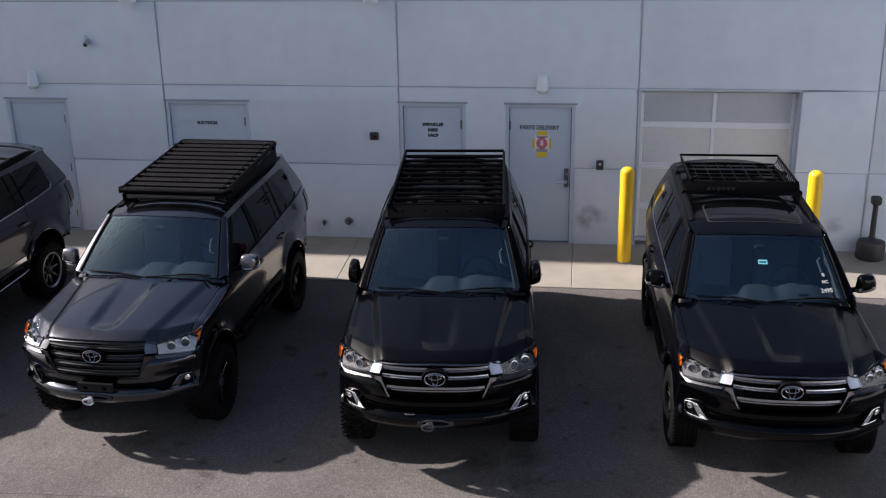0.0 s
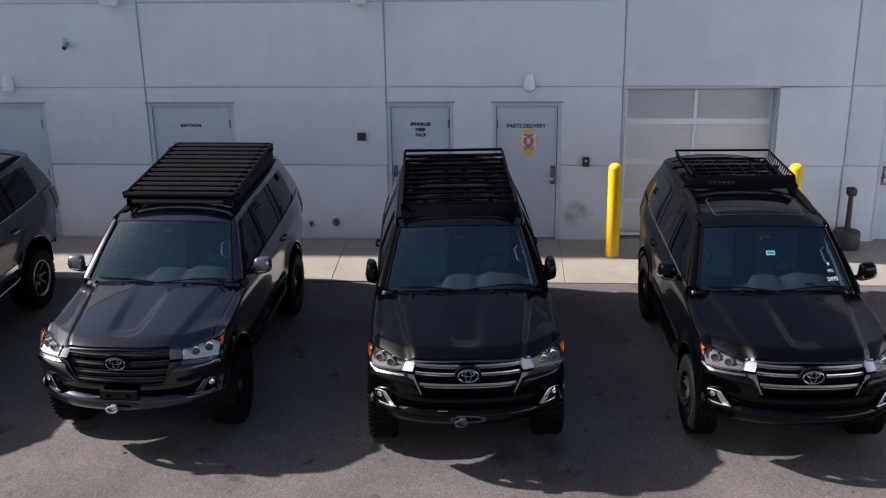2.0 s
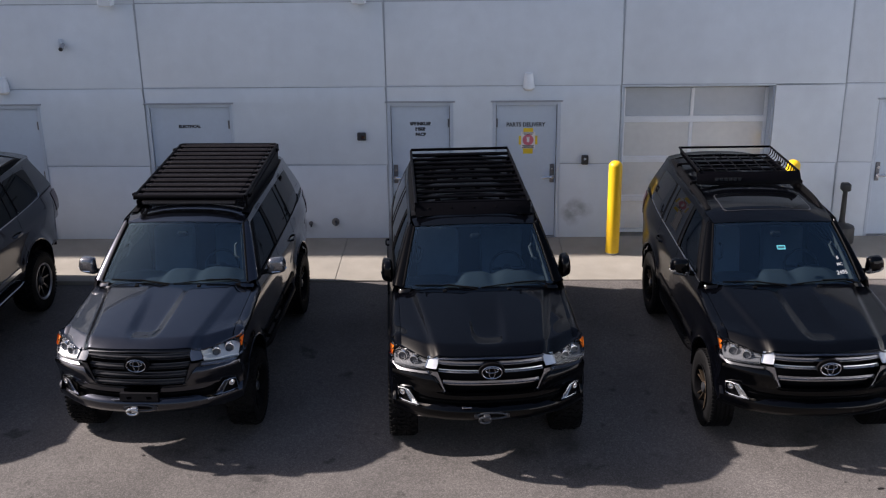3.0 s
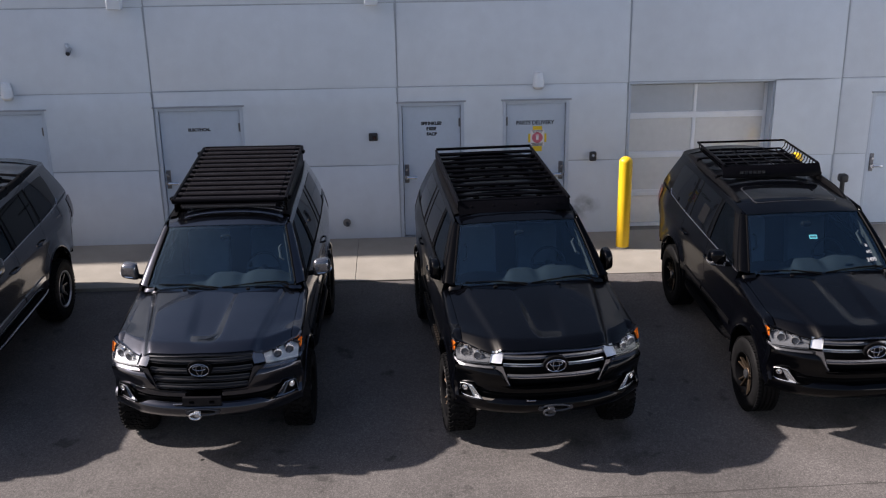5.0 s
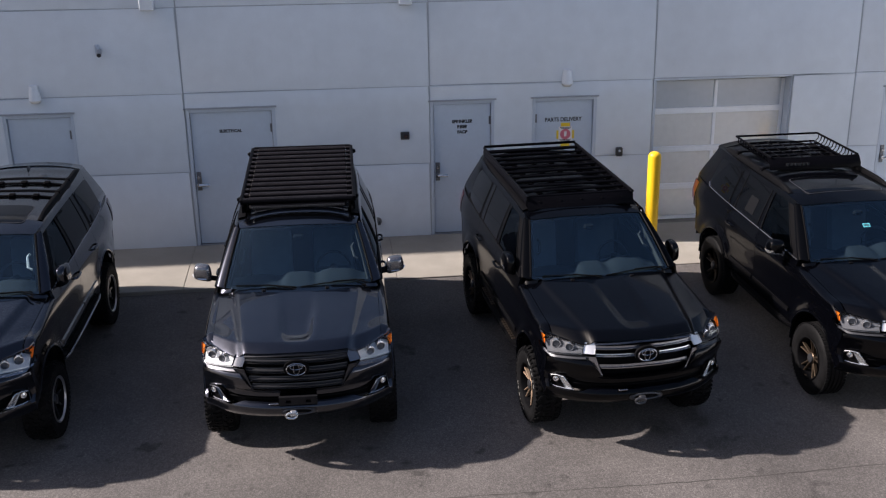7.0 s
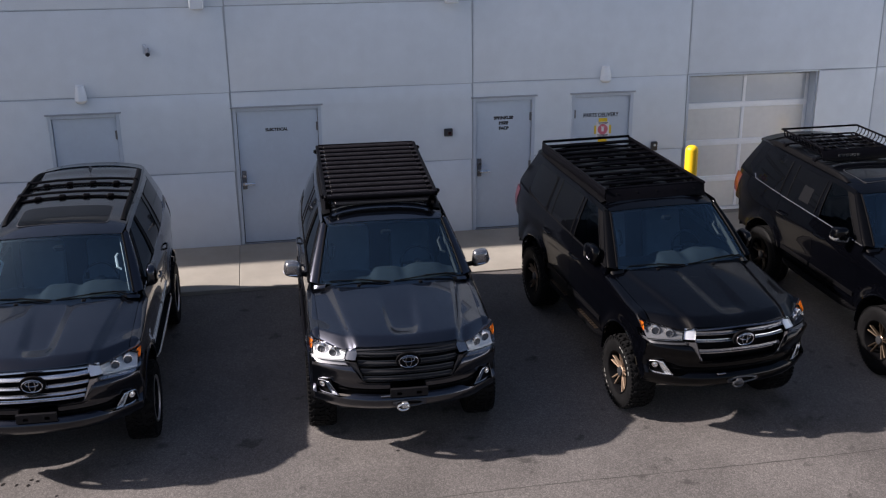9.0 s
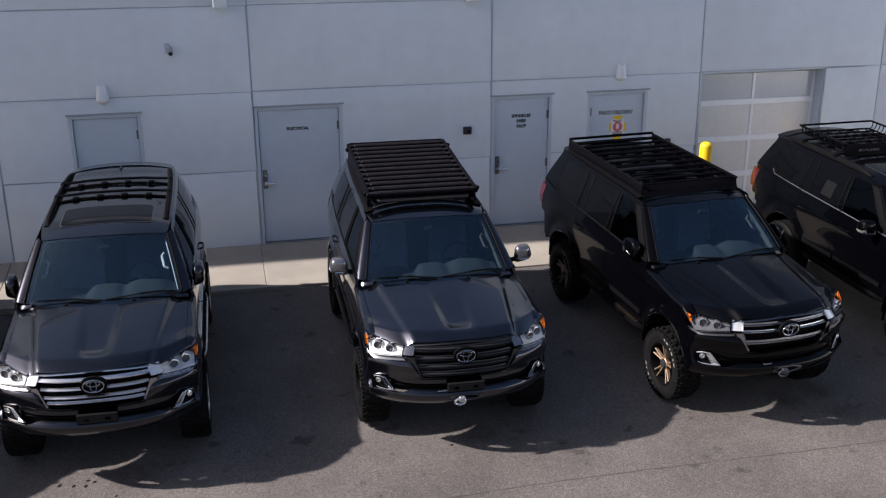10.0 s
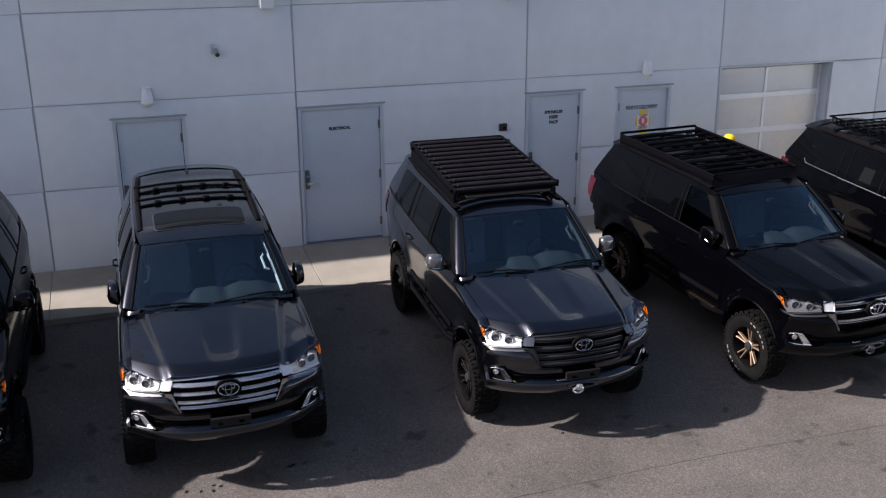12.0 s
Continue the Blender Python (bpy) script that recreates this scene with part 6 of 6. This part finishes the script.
def cargo_basket(m):
    """A tube cargo basket on cross bars, with a front fairing."""
    r = thing("cargo_basket", "black steel roof cargo basket with front fairing", "roof basket", m)
    x, y0, y1, z = 0.545, 3.13, 4.215, 1.925
    top = z + 0.105
    pts = [(-x - 0.05, y0, top), (-x - 0.05, y1, top + 0.0), (x + 0.05, y1, top + 0.0), (x + 0.05, y0, top)]
    bm = bmesh.new()
    tube(bm, [pts[0], pts[1], pts[2], pts[3]], 0.015, 8)
    part("top_rail", bm, M_RACK, r)
    bm = bmesh.new()
    tube(bm, [(-x, y0, z), (-x, y1 - 0.03, z), (x, y1 - 0.03, z), (x, y0, z)], 0.014, 8, closed=True)
    part("floor_frame", bm, M_RACK, r)
    for k in range(13):
        yy = lerp(y0 + 0.05, y1 - 0.06, k / 12)
        for s in (-1, 1):
            bm = bmesh.new()
            tube(bm, [(s * (x - 0.05), yy, z + 0.002), (s * (x + 0.01), yy, z + 0.004), (s * (x + 0.04), yy, z + 0.04), (s * (x + 0.05), yy, top)], 0.008, 6)
            part("side_bar", bm, M_RACK, r)
    for k in range(7):
        xx = lerp(-x + 0.09, x - 0.09, k / 6)
        bm = bmesh.new()
        tube(bm, [(xx, y0, z + 0.004), (xx, y1 - 0.03, z + 0.004)], 0.007, 6)
        part("floor_bar", bm, M_RACK, r)
    for k in range(6):
        yy = lerp(y0 + 0.12, y1 - 0.15, k / 5)
        bm = bmesh.new()
        tube(bm, [(-x, yy, z - 0.008), (x, yy, z - 0.008)], 0.013, 6)
        part("floor_strut", bm, M_RACK, r)
    for yy in (3.20, 3.98):
        bm = bmesh.new()
        tube(bm, [(-0.66, yy, z - 0.045), (0.66, yy, z - 0.045)], 0.022, 8, flat=0.7)
        part("cross_bar", bm, M_RACK, r)
        for s in (-1, 1):
            bm = bmesh.new()
            xx = house_x(yy, roof_z(yy)) - 0.055
            box(bm, (s * (xx - 0.035), yy - 0.04, roof_top(xx, yy) + 0.03), (s * (xx + 0.03), yy + 0.04, z - 0.03), 0.012)
            part("clamp", bm, M_RACK, r)
    bm = bmesh.new()
    def F(u, v):
        xx = (2 * u - 1) * 0.63
        return (xx, y0 - 0.10 + 0.09 * v ** 2 + 0.05 * (xx / 0.66) ** 4, lerp(z - 0.040, z + 0.098, v))
    shell(bm, F, 22, 6, 0.01)
    fr = part("wind_fairing", bm, M_RACK, r, "smooth black wind fairing")
    for k in range(6):
        bm = bmesh.new()
        xx = -0.40 + 0.055 * k
        p = F((xx / 0.66 + 1) / 2, 0.5)
        box(bm, (xx - 0.020, p[1] - 0.010, p[2] - 0.018), (xx + 0.020, p[1] - 0.002, p[2] + 0.018))
        part("name_block", bm, M_LENSBAR, fr)
    return r


def cross_bars(m):
    """Two factory cross bars with roof mounting clips."""
    for y in (3.28, 3.80):
        r = thing("cross_bar", "black aluminium roof cross bar with rounded clamps", "roof bar", m, group="roof bars")
        half = house_x(y, roof_z(y)) - 0.06
        z = roof_top(half, y) + 0.05
        bm = bmesh.new()
        tube(bm, [(-half, y, z), (-half * 0.5, y, z + 0.028), (0, y, z + 0.034), (half * 0.5, y, z + 0.028), (half, y, z)], 0.027, 8, flat=0.6)
        part("bar", bm, M_RACK, r)
        for s in (-1, 1):
            bm = bmesh.new()
            box(bm, (s * (half - 0.03), y - 0.045, z - 0.03), (s * (half + 0.03), y + 0.045, z + 0.022), 0.014)
            part("clamp", bm, M_RACK, r)
        bm = bmesh.new()
        tube(bm, [(xx, y - 0.125, roof_top(xx, y - 0.12) + 0.010) for xx in [half * (k / 6 - 1) for k in range(13)]], 0.017, 6, flat=0.8)
        part("channel", bm, M_RACK, r)
        for bx in (-0.42, -0.14, 0.14, 0.42):
            bm = bmesh.new()
            box(bm, (bx - 0.042, y - 0.16, roof_top(bx, y - 0.12) - 0.004), (bx + 0.042, y - 0.09, roof_top(bx, y - 0.12) + 0.040), 0.014)
            part("clip", bm, M_RACK, r)


def car_pose(x, y, yaw, dz):
    """x, y: the middle of the front bumper; yaw: degrees by which the car turns from facing straight out."""
    return pose(x, y, lot_z(y, x) + dz, math.degrees(math.atan(SLOPE)), 0, yaw)


CHROME_BARS = [(0.790, 0.022, 0.02), (0.848, 0.034, 0.03), (0.930, 0.036, 0.035)]
BASE = dict(paint=M_PAINT_BLACK, bright=M_BLACKTRIM, bright_label="black trim", rim="five", rim_mat=M_RIM_BRONZE, rim_label="bronze split-spoke rim",
            mould=M_BLACKTRIM, mirror=M_PAINT_BLACK, lamp_mat=M_REFLECTOR_DARK, bridge=M_BRIDGE, leg=M_SATINCHROME, brow=M_GUNMETAL, fog=M_FOGCHROME, gtop=M_SATINCHROME,
            bars=[(0.838, 0.008, 0.02), (0.952, 0.020, 0.03), (1.030, 0.012, 0.03)], bar_mat=[M_SATINCHROME, M_BAR, M_SATINCHROME], emblem=M_SATINCHROME, rack="bars",
            fair=M_GUNMETAL, hook=M_GUNMETAL)

CARS = {
    "R": (car_pose(1.534, 8.457, 1.67, 0.129), dict(BASE, lift=0.129, tread="road", rim_mat=M_RIM_DARKBRONZE, paper=True, cap=True, rack="basket", bright=M_SATINCHROME, bright_label="satin chrome trim", mirror=M_PAINT_BLACK)),
    "M": (car_pose(-1.732, 8.316, 4.4, 0.168), dict(BASE, lift=0.168, track=0.855, letters=True, rack="tube", winch=True, mirror_at=(0.985, 0.064, 1.83), step=M_RIM_DARKBRONZE)),
    # bridge and brow: silver colour stands in for light on the dark surround
    "G": (car_pose(-5.238, 8.531, -0.95, 0.156), dict(BASE, lift=0.156, track=0.862, paint=M_PAINT_GREY, rim="six", rim_mat=M_RIM_BLACK, rim_label="black six-spoke rim", lamp_mat=M_REFLECTOR, bridge=M_MIRROR_GLINT, leg=M_DARKSLAT, strip=0.013,
                                          brow=M_MIRROR_GLINT, fog=M_BROW, gtop=M_GUNMETAL, bars=[b for z in (0.772, 0.848, 0.934, 1.030) for b in ((z + 0.014, 0.020, 0.03), (z - 0.014, 0.014, 0.024))],
                                          bar_mat=[M_DARKSLAT] * 8, emblem=M_BROW, rack="platform", slider=True, winch=True, plate=True, mirror=M_MIRROR_GLINT, mirror_label="silver grey mirror housing", hook=M_FOGCHROME, fair=M_DARKSLAT)),
    "L": (car_pose(-8.862, 8.690, -0.85, 0.178), dict(BASE, board_edge=True, lining=M_LINING, brow=M_SATINCHROME, lift=0.178, track=0.87, paint=M_PAINT_DARK, lamp_mat=M_REFLECTOR, rim="ten", rim_mat=M_RIM_BLACK, rim_label="black rim with bright lip", rim_lip=True, bright=M_SATINCHROME,
                                          bright_label="chrome trim", mould=M_CHROME, mirror=M_PAINT_DARK, bars=CHROME_BARS + [(1.015, 0.045, 0.035)], bar_mat=[M_BAR] * 4, gtop=M_CHROME, plate=True, mirror_at=(0.985, 0.064, 1.83))),
    "LL": (car_pose(-11.82, 8.80, -0.5, 0.195), dict(BASE, lift=0.195, track=0.885, rim="six", rim_mat=M_RIM_BLACK, rim_label="black rim", rack="none")),
}
build_wagon("suv", "black off-road wagon with chrome grille carrying a roof basket", *CARS["R"])
cargo_basket(CARS["R"][0])
build_wagon("suv", "black off-road wagon with bronze wheels and roof rack", *CARS["M"])
tube_rack(CARS["M"][0])
build_wagon("suv", "dark grey off-road wagon with dark grille and winch", *CARS["G"])
platform_rack(CARS["G"][0])
build_wagon("suv", "charcoal off-road wagon with chrome grille and roof rails", *CARS["L"])
cross_bars(CARS["L"][0])
build_wagon("suv", "black off-road wagon parked at the end of the row", *CARS["LL"])

# marker writing and sticker on the screen of the wagon with the basket
_r = [o for o in scene.objects if o.name.startswith("windscreen")][0]
def on_screen(u, v, off=0.004):
    p = Vector(screen_pt(u, v))
    return (p.x, p.y - off * 0.62, p.z + off * 0.78)
bm = bmesh.new()
shell(bm, lambda u, v: on_screen(lerp(-0.065, 0.065, u), lerp(0.548, 0.613, v)), 4, 2)
part("sticker", bm, M_STICKER, _r, "small cyan sticker")
bm = bmesh.new()
for _k in range(6):
    _c = -0.048 + 0.0165 * _k
    shell(bm, lambda u, v: on_screen(lerp(_c, _c + 0.010, u), lerp(0.566, 0.596, v), 0.006), 1, 1)
part("sticker_print", bm, M_INK, _r)
for _t, _u, _v, _sz in (("B", 0.81, 0.385, 0.050), ("MC", 0.81, 0.285, 0.048), ("2495", 0.80, 0.165, 0.066)):
    _p = on_screen(_u, _v, 0.006)
    _o = lettering("marker_writing", _t, _sz, _p, _r, M_CHALK, rz=12, width=0.95, bold=0.0015, rx=42)
